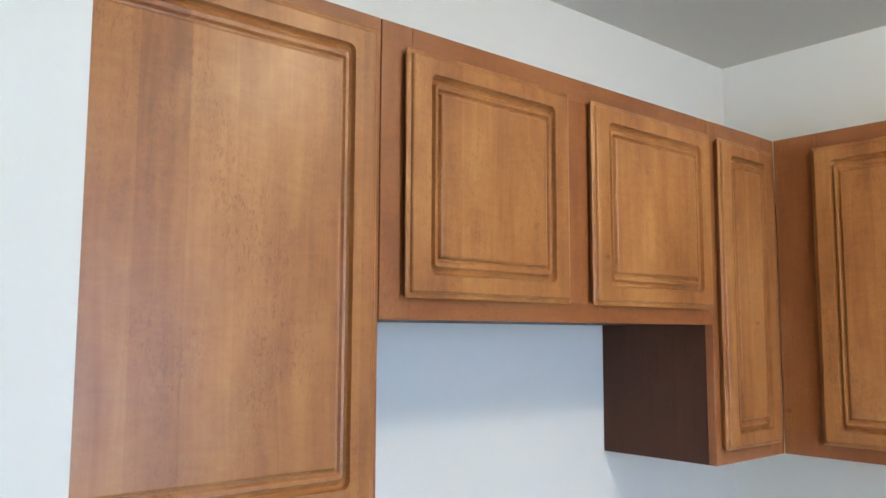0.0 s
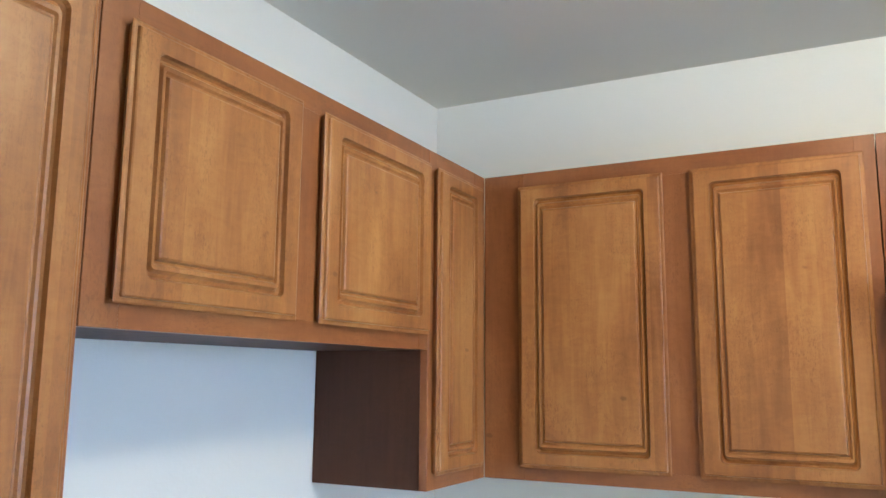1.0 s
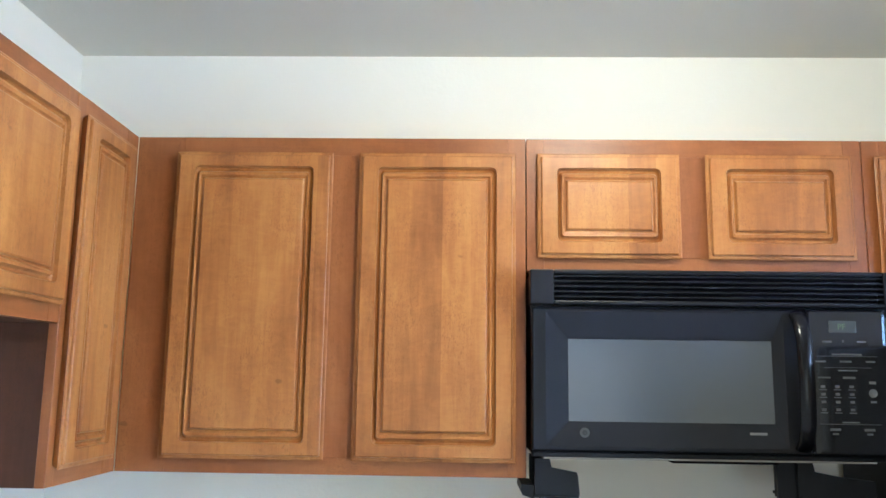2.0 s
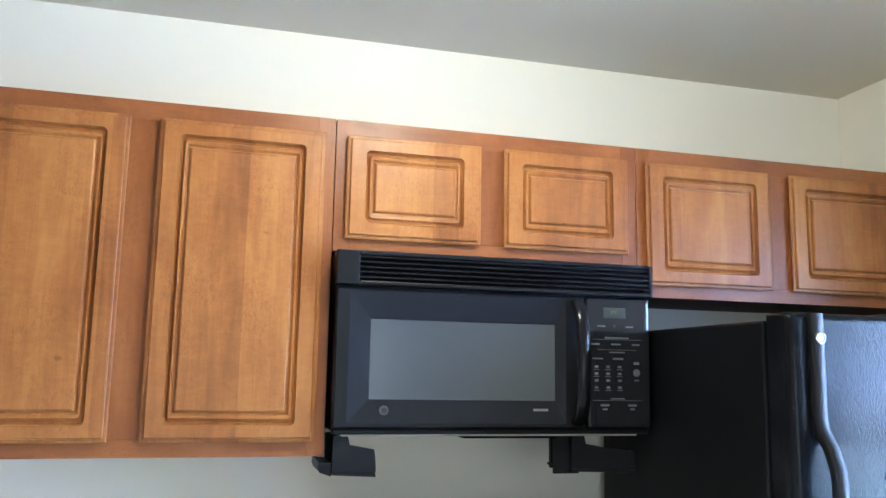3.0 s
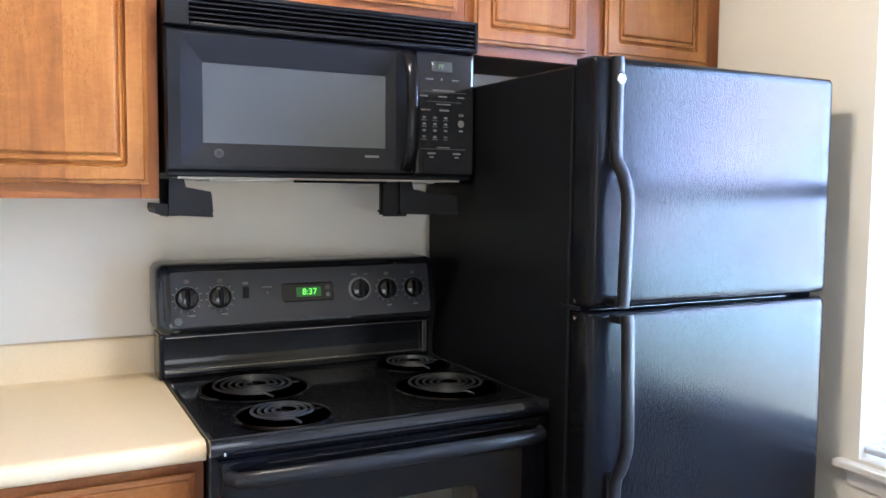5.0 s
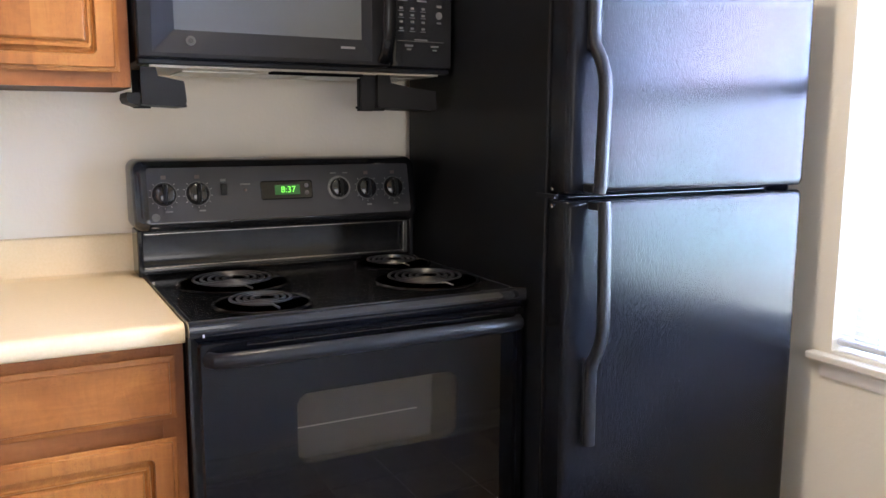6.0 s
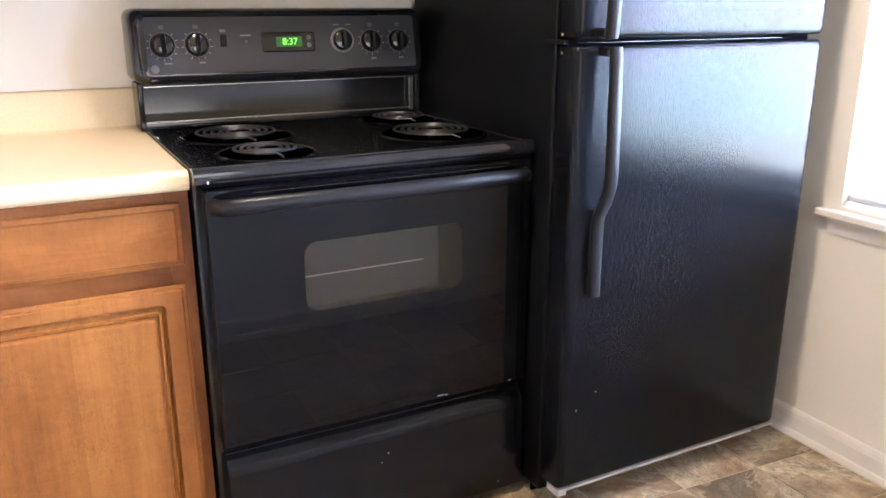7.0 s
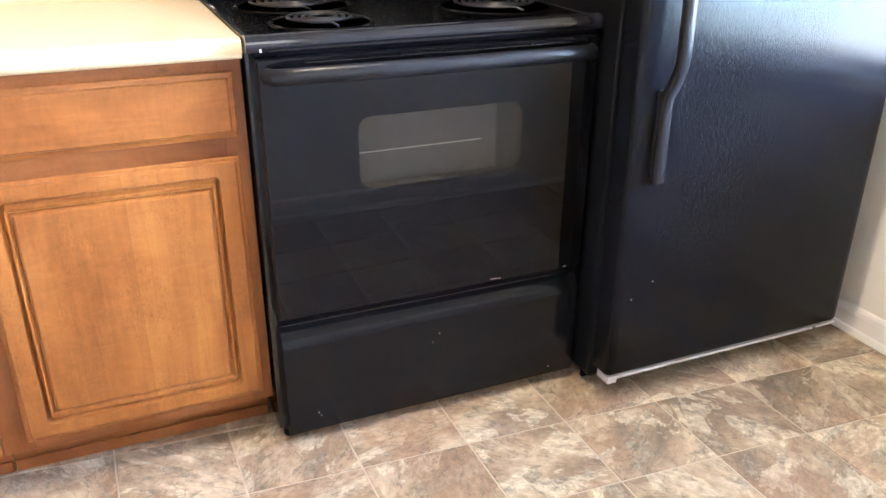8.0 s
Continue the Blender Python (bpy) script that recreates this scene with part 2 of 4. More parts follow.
smoked = Nodes("smoked_glass", 0.03)
smoked.bsdf.inputs["Transmission Weight"].default_value = 1.0
smoked = smoked.colour((0.70, 0.71, 0.72)).mat
tile_mat = slate()
grout = paint("pale_tile_joint", (0.54, 0.455, 0.35), 0.5, 0.8)
glass = Nodes("window_glass", 0.0)
glass.bsdf.inputs["Transmission Weight"].default_value = 1.0
glass.bsdf.inputs["IOR"].default_value = 1.02
glass = glass.mat


def outdoors():
    """Bright out-of-focus garden, brick and sky behind the window."""
    n = Nodes("bright_outdoors", 1.0, spec=0.0)
    tc = n.add("ShaderNodeTexCoord")
    sep = n.add("ShaderNodeSeparateXYZ")
    n.put(sep, "0", tc.outputs["Object"])
    wob = n.noise(tc.outputs["Object"], 1.1, 4.0, 0.55)
    h = n.math("ADD", sep.outputs[2], n.math("MULTIPLY", n.math("SUBTRACT", wob, 0.5), 2.4))
    fac = n.math("DIVIDE", h, 3.4, True)
    col = n.ramp(fac, (0.08, (0.22, 0.27, 0.24)), (0.26, (0.38, 0.64, 0.82)), (0.38, (0.52, 0.59, 0.97)), (0.55, (0.33, 0.55, 1.0)), (0.85, (0.46, 0.67, 1.0)))
    leaf = n.noise(tc.outputs["Object"], 2.2, 5.0, 0.6, 0.6)
    col = n.mix(n.ramp(leaf, (0.50, 0.0), (0.60, 0.75)), col, (0.27, 0.29, 0.36))
    brick = n.noise(tc.outputs["Object"], 1.3, 3.0, 0.5, 0.3)
    col = n.mix(n.ramp(brick, (0.52, 0.0), (0.62, 0.45)), col, (0.74, 0.58, 0.76))
    n.colour((0, 0, 0))
    n.put(n.bsdf, "Emission Color", col)
    n.bsdf.inputs["Emission Strength"].default_value = OUTSIDE
    return n.mat


outdoor_mat = outdoors()

# ---- building blocks ----
ORIGIN = {}


def thing(name, at, label, category, group="", kind=""):
    ob = new(name)
    ob.location = at
    ob.empty_display_size = 0.05
    ORIGIN[ob.name] = Vector(at)
    return tagged(ob, label, category, group, kind)


def part(name, bm, material, parent=None, label="", smooth=False):
    """One mesh object out of a bmesh in world metres, under a thing or a part."""
    bmesh.ops.recalc_face_normals(bm, faces=bm.faces)
    me = bpy.data.meshes.new(name)
    at = ORIGIN[parent.name] if parent else Vector((0, 0, 0))
    bmesh.ops.translate(bm, verts=bm.verts, vec=-at)
    if smooth:
        for f in bm.faces:
            f.smooth = True
        for e in bm.edges:
            if len(e.link_faces) == 2 and e.calc_face_angle() > radians(38):
                e.smooth = False
    bm.to_mesh(me)
    bm.free()
    me.materials.append(material)
    ob = new(name, me)
    ORIGIN[ob.name] = at
    if parent:
        ob.parent = parent
    if label:
        ob["label"] = label
    return ob


def put_box(bm, x0, x1, y0, y1, z0, z1, bevel=0.0, seg=2):
    made = bmesh.ops.create_cube(bm, size=1.0)["verts"]
    for v in made:
        v.co = Vector((x0 + (v.co.x + 0.5) * (x1 - x0), y0 + (v.co.y + 0.5) * (y1 - y0), z0 + (v.co.z + 0.5) * (z1 - z0)))
    if bevel:
        edges = list({e for v in made for e in v.link_edges})
        bmesh.ops.bevel(bm, geom=edges, offset=bevel, segments=seg, profile=0.5, affect="EDGES")
    return bm


def box(x0, x1, y0, y1, z0, z1, bevel=0.0, seg=2):
    return put_box(bmesh.new(), min(x0, x1), max(x0, x1), min(y0, y1), max(y0, y1), min(z0, z1), max(z0, z1), bevel, seg)


def boxes(*rows, bevel=0.0):
    bm = bmesh.new()
    for r in rows:
        put_box(bm, *r, bevel)
    return bm


def place(wall, a, d, z, base):
    """a: metres to the right along the wall as seen from the room, d: out of the wall's plane at base."""
    return Vector((a, base - d, z)) if wall == "N" else Vector((base - d, -a, z))


def wbox(wall, a0, a1, d0, d1, z0, z1, base=0.0, bevel=0.0, seg=2):
    p, q = place(wall, a0, d0, z0, base), place(wall, a1, d1, z1, base)
    return box(p.x, q.x, p.y, q.y, p.z, q.z, bevel, seg)


def round_loop(a0, a1, z0, z1, r, n=4):
    r = max(r, 0.0004)
    out = []
    for ca, cz, t0 in ((a1 - r, z1 - r, 0), (a0 + r, z1 - r, 90), (a0 + r, z0 + r, 180), (a1 - r, z0 + r, 270)):
        for i in range(n + 1):
            t = radians(t0 + 90 * i / n)
            out.append((ca + r * math.cos(t), cz + r * math.sin(t)))
    return out


def loft(wall, a0, a1, z0, z1, base, profile, n=4, back=True):
    """Nested rounded rectangles: rows of inset, height and corner radius."""
    bm = bmesh.new()
    rings = []
    for inset, d, r, *wide in profile:
        side = inset + (wide[0] if wide else 0.0)
        rings.append([bm.verts.new(place(wall, a, d, z, base)) for a, z in round_loop(a0 + side, a1 - side, z0 + inset, z1 - inset, r, n)])
    for p, q in zip(rings, rings[1:]):
        for i in range(len(p)):
            j = (i + 1) % len(p)
            bm.faces.new((p[i], p[j], q[j], q[i]))
    bm.faces.new(rings[-1])
    if back:
        bm.faces.new(rings[0][::-1])
    return bm


# rows of inset, height, corner radius and the extra width of the upright frame pieces
RAISED = ((0.0065, 0, 0.001, 0), (0.0015, 0.0110, 0.001, 0), (0, 0.0122, 0.001, 0), (0.0025, 0.0136, 0.002, 0), (0.0080, 0.0140, 0.003, 0), (0.0088, 0.0185, 0.003, 0), (0.0110, 0.0200, 0.003, 0),
          (0.0352, 0.0200, 0.012, 0.009), (0.0366, 0.0120, 0.012, 0.009), (0.0402, 0.0078, 0.011, 0.009), (0.0450, 0.0100, 0.009, 0.007), (0.0495, 0.0172, 0.007, 0.005),
          (0.0555, 0.0164, 0.004, 0.003), (0.0590, 0.0124, 0.002, 0.002), (0.0622, 0.0118, 0.001, 0.002), (0.0645, 0.0175, 0.001, 0.002), (0.0675, 0.0190, 0.001, 0.002))
SLAB = ((0.006, 0, 0.001), (0.0015, 0.0110, 0.001), (0, 0.0120, 0.001), (0.0025, 0.0132, 0.002), (0.0105, 0.0145, 0.003), (0.012, 0.0180, 0.003), (0.0145, 0.0190, 0.003))


def raised_door(parent, wall, a0, a1, z0, z1, base, material, label=""):
    return part("door", loft(wall, a0, a1, z0, z1, base, RAISED), material, parent, label)


def turned(rows, centre, axis, seg=24):
    """A turned shape: rows of radius and height along axis from centre."""
    bm = bmesh.new()
    axis = Vector(axis).normalized()
    u = axis.orthogonal().normalized()
    w = axis.cross(u)
    rings = []
    for r, h in rows:
        c = Vector(centre) + axis * h
        rings.append([bm.verts.new(c + (u * math.cos(2 * math.pi * i / seg) + w * math.sin(2 * math.pi * i / seg)) * max(r, 0.0003)) for i in range(seg)])
    for p, q in zip(rings, rings[1:]):
        for i in range(seg):
            j = (i + 1) % seg
            bm.faces.new((p[i], p[j], q[j], q[i]))
    bm.faces.new(rings[0][::-1])
    bm.faces.new(rings[-1])
    return bm


def swept(points, radius_a, radius_b, side, seg=10, power=1.0, bm=None):
    """A bar of oval section along points; side: the direction of radius_a."""
    bm = bm or bmesh.new()
    pts = [Vector(p) for p in points]
    side = Vector(side).normalized()
    rings = []
    for i, p in enumerate(pts):
        t = (pts[min(i + 1, len(pts) - 1)] - pts[max(i - 1, 0)]).normalized()
        b = t.cross(side).normalized()
        s = b.cross(t).normalized()
        ring = []
        for k in range(seg):
            c, sn = math.cos(2 * math.pi * k / seg), math.sin(2 * math.pi * k / seg)
            c, sn = math.copysign(abs(c) ** power, c), math.copysign(abs(sn) ** power, sn)
            ring.append(bm.verts.new(p + s * radius_a * c + b * radius_b * sn))
        rings.append(ring)
    for p, q in zip(rings, rings[1:]):
        for k in range(seg):
            j = (k + 1) % seg
            bm.faces.new((p[k], p[j], q[j], q[k]))
    bm.faces.new(rings[0][::-1])
    bm.faces.new(rings[-1])
    return bm


def extruded(outline, axis, lo, hi):
    """A flat outline drawn out along x or y. Outline: rows of (other horizontal, z)."""
    bm = bmesh.new()
    def at(h, z, v):
        return bm.verts.new((v, h, z) if axis == "x" else (h, v, z))
    a = [at(h, z, lo) for h, z in outline]
    b = [at(h, z, hi) for h, z in outline]
    for i in range(len(a)):
        j = (i + 1) % len(a)
        bm.faces.new((a[i], a[j], b[j], b[i]))
    bm.faces.new(a)
    bm.faces.new(b[::-1])
    return bm


def lettering(name, text, size, m, material, parent, label=""):
    """Built-in letters as a mesh; m: pose of the writing."""
    cu = bpy.data.curves.new(name, "FONT")
    cu.body, cu.size, cu.extrude, cu.align_x, cu.align_y = text, size, 0.0004, "CENTER", "CENTER"
    tmp = bpy.data.objects.new(name, cu)
    me = bpy.data.meshes.new_from_object(tmp)
    bpy.data.objects.remove(tmp)
    me.transform(Matrix.Translation(-ORIGIN[parent.name]) @ m)
    me.materials.append(material)
    ob = new(name, me)
    ob.parent = parent
    if label:
        ob["label"] = label
    return ob


def facing_room(x, y, z, lean=0.0):
    """Pose of a flat mark on the range wall, seen from the room."""
    return pose(x, y, z, 90 - lean, 0, -90)


# ---- the setting ----
ROOM_W, ROOM_S, CEIL = -5.2, -2.88, 2.462
KNEE0, KNEE1 = -2.150, -2.032
WIN = (-1.935, -0.840, 0.700, 2.10)


def setting(name, bm, mat, label):
    return tagged(part(name, bm, mat), label, name.split("_")[0], kind="structure")


setting("wall_north", box(ROOM_W - 0.12, 0.12, 0, 0.12, -0.1, CEIL + 0.1), wall_paint, "cream painted wall with orange-peel texture")
setting("wall_east", box(0, 0.12, ROOM_S - 0.16, 0, -0.1, CEIL + 0.1), wall_paint, "cream painted wall behind the range")
setting("wall_south", boxes((ROOM_W - 0.12, WIN[0], ROOM_S - 0.16, ROOM_S, -0.1, CEIL + 0.1), (WIN[1], 0, ROOM_S - 0.16, ROOM_S, -0.1, CEIL + 0.1),
                            (WIN[0], WIN[1], ROOM_S - 0.16, ROOM_S, -0.1, WIN[2]), (WIN[0], WIN[1], ROOM_S - 0.16, ROOM_S, WIN[3], CEIL + 0.1)), wall_paint, "cream painted wall with a window opening")
# unseen far wall, its opening added for the fill lamp
setting("wall_west", boxes((ROOM_W - 0.12, ROOM_W, ROOM_S, -2.4, -0.1, CEIL + 0.1), (ROOM_W - 0.12, ROOM_W, -0.6, 0, -0.1, CEIL + 0.1),
                           (ROOM_W - 0.12, ROOM_W, -2.4, -0.6, -0.1, 0.55), (ROOM_W - 0.12, ROOM_W, -2.4, -0.6, 2.35, CEIL + 0.1)), wall_paint, "cream painted far wall of the dining room")
setting("wall_partition", boxes((KNEE0, KNEE1, -0.645, 0, -0.1, CEIL + 0.05), (KNEE0, KNEE1, ROOM_S, -0.645, -0.1, 0.86)), wall_paint, "white textured partition that drops to a knee wall")
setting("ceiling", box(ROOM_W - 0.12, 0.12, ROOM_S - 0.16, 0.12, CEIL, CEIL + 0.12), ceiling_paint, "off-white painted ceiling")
floor = setting("floor", box(ROOM_W, 0, ROOM_S, 0, -0.06, -0.0025), grout, "slate-look vinyl tile floor with pale joints")


def base_profile(s):
    return [(0, 0), (s * 0.027, 0), (s * 0.027, 0.006), (s * 0.022, 0.017), (s * 0.016, 0.020), (s * 0.0145, 0.058), (s * 0.011, 0.070), (s * 0.006, 0.077), (0, 0.080)]


setting("baseboard_south", extruded([(ROOM_S + h, z) for h, z in base_profile(1)], "x", KNEE1, -0.001), trim_paint, "white moulded baseboard with quarter round")
setting("baseboard_partition", extruded([(KNEE1 + h, z) for h, z in base_profile(1)], "y", ROOM_S + 0.028, -0.7), trim_paint, "white moulded baseboard along the knee wall")
setting("window_sill", boxes((WIN[0] - 0.053, WIN[1] + 0.053, ROOM_S + 0.001, ROOM_S + 0.038, 0.672, 0.692), (WIN[0] + 0.001, WIN[1] - 0.001, ROOM_S - 0.09, ROOM_S + 0.001, 0.672, 0.7015), bevel=0.004), trim_paint, "white painted window stool with horns")
setting("window_apron", extruded([(ROOM_S + 0.0005, 0.626), (ROOM_S + 0.008, 0.626), (ROOM_S + 0.011, 0.636), (ROOM_S + 0.016, 0.660), (ROOM_S + 0.022, 0.672), (ROOM_S + 0.0005, 0.672)], "x", WIN[0] - 0.024, WIN[1] + 0.024), trim_paint, "white moulded apron under the sill")

# window with two sashes
win = thing("window_1", (-1.39, ROOM_S - 0.1, WIN[2]), "white double-hung window behind a mini blind", "window", kind="structure")
wy0, wy1 = ROOM_S - 0.150, ROOM_S - 0.095
part("window_frame", boxes((WIN[0], WIN[0] + 0.03, wy0, wy1, WIN[2], WIN[3]), (WIN[1] - 0.03, WIN[1], wy0, wy1, WIN[2], WIN[3]),
                           (WIN[0] + 0.03, WIN[1] - 0.03, wy0, wy1, WIN[2], WIN[2] + 0.014), (WIN[0] + 0.03, WIN[1] - 0.03, wy0, wy1, WIN[3] - 0.03, WIN[3])), white_plastic, win)
for z0, z1, y in ((0.714, 1.425, -0.118), (1.385, 2.07, -0.142)):
    x0, x1, yy = WIN[0] + 0.03, WIN[1] - 0.03, ROOM_S + y
    sash = part("sash", boxes((x0, x0 + 0.035, yy, yy + 0.022, z0, z1), (x1 - 0.035, x1, yy, yy + 0.022, z0, z1),
                              (x0 + 0.035, x1 - 0.035, yy, yy + 0.022, z0, z0 + 0.026), (x0 + 0.035, x1 - 0.035, yy, yy + 0.022, z1 - 0.04, z1)), white_plastic, win)
    pane = part("pane", box(x0 + 0.035, x1 - 0.035, yy + 0.009, yy + 0.013, z0 + 0.026, z1 - 0.04), glass, sash)
    pane.visible_shadow = False

tagged(part("backdrop", box(-3.6, 1.0, -4.35, -4.33, -0.4, 3.4), outdoor_mat), "bright daylit garden and sky outside", "backdrop", kind="structure")

# mini blind, lowered, slats open
blind = thing("mini_blind", (-1.39, ROOM_S - 0.05, WIN[2]), "lowered white mini blind with open slats in the window", "blind")
by = ROOM_S - 0.030
part("headrail", box(WIN[0] + 0.006, WIN[1] - 0.006, by - 0.016, by + 0.014, 2.065, 2.098, 0.002), white_plastic, blind)
part("bottom_rail", swept([(WIN[0] + 0.02, by, 0.722), (WIN[1] - 0.003, by, 0.722)], 0.013, 0.010, (0, 1, 0), 12), rail_grey, blind, "rounded grey bottom rail")
slat = None
for i in range(62):
    z = 0.745 + i * 0.0213
    if slat is None:
        bm = bmesh.new()
        rows = []
        for y, h in ((-0.0125, -0.0008), (-0.004, 0.0014), (0.004, 0.0012), (0.0125, -0.0014)):
            rows.append([bm.verts.new((x, by + y, z + h)) for x in (WIN[0] + 0.012, WIN[1] - 0.010)])
        for p, q in zip(rows, rows[1:]):
            bm.faces.new((p[0], p[1], q[1], q[0]))
        bmesh.ops.solidify(bm, geom=list(bm.faces), thickness=0.0006)
        slat = part("slat", bm, slat_white, blind)
        z_first = z
    else:
        ob = new("slat", slat.data)
        ob.parent = blind
        ob.location = (0, 0, z - z_first)
for x in (WIN[1] - 0.12, -1.39, WIN[0] + 0.12):
    part("cord", boxes((x - 0.0007, x + 0.0007, by + 0.0135, by + 0.015, 0.725, 2.07)), rail_grey, blind)

# ---- wall cabinets ----
FACE = 0.305


def cabinet(name, wall, a0, a1, z0, z1, label, doors, depth=FACE, rails=(0.042, 0.036), stiles=(0.04, 0.04), mids=(), kick=0.0, group=""):
    """A framed cabinet: carcass, stiles and rails, overlay doors. doors: a0, a1, z0, z1."""
    at = place(wall, (a0 + a1) / 2, depth / 2, z0, 0)
    cab = thing(name, at, label, "cabinet", group)
    zb = z0 + kick
    part("carcass", wbox(wall, a0 + 0.0006, a1 - 0.0006, 0.002, depth - 0.019, zb, z1 - 0.001), shaded_side, cab)
    s0, s1 = stiles
    part("stile", wbox(wall, a0, a0 + s0, depth - 0.019, depth, zb, z1, bevel=0.0008, seg=1), wood_frame, cab)
    part("stile", wbox(wall, a1 - s1, a1, depth - 0.019, depth, zb, z1, bevel=0.0008, seg=1), wood_frame, cab)
    for lo, hi in mids:
        part("stile", wbox(wall, lo, hi, depth - 0.019, depth, zb + rails[1], z1 - rails[0], bevel=0.0005, seg=1), wood_frame, cab)
    part("rail", wbox(wall, a0 + s0, a1 - s1, depth - 0.019, depth - 0.0003, z1 - rails[0], z1), wood_frame_across, cab)
    part("rail", wbox(wall, a0 + s0, a1 - s1, depth - 0.019, depth - 0.0003, zb, zb + rails[1]), wood_frame_across, cab)
    if kick:
        part("toe_kick", wbox(wall, a0, a1, depth - 0.098, depth - 0.084, z0, zb), wood_frame_across, cab)
        # strip added to stand for the kick board's lit lower part
        part("shoe_moulding", wbox(wall, a0 + 0.001, a1 - 0.001, depth - 0.0838, depth - 0.077, z0, z0 + 0.030, bevel=0.004), wood_frame_across, cab)
    for d in doors:
        raised_door(cab, wall, *d, 0 - depth - 0.0012, shaded_door if kick else wood_door)
    return cab


TOP = 2.134
DT, DB = 2.0955, 1.4035
UP = "honey-stained maple wall cabinets"
cabinet("wall_cabinet", "N", -2.030, -1.512, 1.372, TOP, "honey maple wall cabinet with one raised-panel door", [(-2.008, -1.527, 1.4070, 2.108)], group=UP)
cabinet("wall_cabinet", "N", -1.510, -0.607, 1.676, TOP, "short two-door maple wall cabinet over an open wall", [(-1.472, -1.095, 1.7085, DT), (-1.030, -0.623, 1.7085, DT)], mids=[(-1.11, -1.015)], stiles=(0.06, 0.04), group=UP)
cabinet("wall_cabinet", "N", -0.605, -0.305, 1.372, TOP, "narrow maple corner wall cabinet with a slim door", [(-0.588, -0.345, DB, DT)], stiles=(0.034, 0.06), group=UP)
cabinet("wall_cabinet", "E", FACE + 0.001, 1.211, 1.372, TOP, "tall two-door maple wall cabinet beside the microwave", [(0.405, 0.769, DB, DT), (0.829, 1.188, DB, DT)], stiles=(0.11, 0.04), mids=[(0.755, 0.84)], group=UP)
cabinet("wall_cabinet", "E", 1.213, 1.975, 1.824, TOP, "low two-door maple cabinet above the microwave", [(1.237, 1.560, 1.8540, DT), (1.618, 1.947, 1.8540, DT)], rails=(0.042, 0.033), mids=[(1.55, 1.63)], group=UP)
cabinet("wall_cabinet", "E", 1.977, 2.876, 1.752, TOP, "two-door maple cabinet above the refrigerator", [(1.998, 2.361, 1.7815, DT), (2.423, 2.815, 1.7815, DT)], mids=[(2.35, 2.43)], stiles=(0.04, 0.075), group=UP)

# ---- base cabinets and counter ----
base_cab = cabinet("base_cabinet", "E", 0.690, 1.2422, 0.0, 0.874, "honey maple base cabinet in a shaded tone with a drawer over one door", [(0.738, 1.2205, 0.130, 0.685)], depth=0.61, kick=0.102, rails=(0.03, 0.03), stiles=(0.06, 0.045))
part("drawer_front", loft("E", 0.738, 1.2230, 0.723, 0.850, -0.6112, SLAB), shaded_rail, base_cab)
part("rail", wbox("E", 0.750, 1.1972, 0.591, 0.6097, 0.680, 0.732), wood_frame_across, base_cab)
cabinet("base_cabinet", "E", 0.002, 0.688, 0.0, 0.874, "plain maple base cabinet in the corner", [], depth=0.61, kick=0.102, rails=(0.03, 0.03), stiles=(0.04, 0.10))
counter = thing("countertop", (-0.3, -0.6, 0.874), "cream laminate countertop with a rolled front edge", "countertop")
edge = [(-0.0015, 0.876), (-0.640, 0.876), (-0.647, 0.880), (-0.651, 0.888), (-0.651, 0.902), (-0.647, 0.910), (-0.639, 0.9145), (-0.630, 0.9155), (-0.610, 0.9135), (-0.045, 0.9135), (-0.028, 0.916), (-0.0215, 0.922), (-0.0015, 0.922)]
part("counter_slab", extruded(edge, "y", -1.2405, -0.001), counter_mat, counter, smooth=True)
splash = [(-0.0015, 0.9222), (-0.0210, 0.9222), (-0.020, 0.934), (-0.020, 1.006), (-0.017, 1.014), (-0.010, 1.017), (-0.0015, 1.017)]
part("backsplash", extruded(splash, "y", -1.2405, -0.001), counter_mat, counter, smooth=True)

# ---- wall outlet ----
outlet = thing("wall_outlet", (0, -0.827, 1.164), "white duplex wall outlet above the counter", "outlet")
part("cover_plate", loft("E", 0.791, 0.861, 1.107, 1.221, -0.0004, ((0, 0, 0.004), (0.001, 0.003, 0.004), (0.003, 0.005, 0.004))), white_plastic, outlet)
for zc in (1.186, 1.142):
    rec = part("receptacle", loft("E", 0.8095, 0.8425, zc - 0.0145, zc + 0.0145, -0.0053, ((0, 0, 0.012), (0.0006, 0.0016, 0.012))), white_plastic, outlet)
    part("slot", boxes((-0.0076, -0.0068, -0.8205, -0.8180, zc - 0.001, zc + 0.008), (-0.0076, -0.0068, -0.8340, -0.8315, zc, zc + 0.007), (-0.0076, -0.0068, -0.8285, -0.8235, zc - 0.011, zc - 0.006)), gap_black, rec)
part("screw", turned(((0.003, 0), (0.003, 0.0008), (0.001, 0.0012)), (-0.0054, -0.826, 1.164), (-1, 0, 0), 10), white_plastic, outlet)

# ---- ceiling light ----
lamp = thing("ceiling_light", (-1.12, -1.43, CEIL), "lit round flush-mounted ceiling light with a glass dome", "ceiling light")
part("base", turned(((0.120, 0), (0.125, -0.008), (0.120, -0.022), (0.110, -0.026)), (-1.12, -1.43, CEIL - 0.0005), (0, 0, 1), 40), white_plastic, lamp)
part("diffuser", turned([(0.108 * math.cos(radians(t)) ** 0.7, -0.027 - 0.105 * math.sin(radians(t))) for t in range(0, 91, 10)], (-1.12, -1.43, CEIL), (0, 0, 1), 40), lamp_glass, lamp, "glowing white glass dome", True)

# ---- microwave over the range ----
MY0, MY1, MF = 1.215, 1.979, -0.362


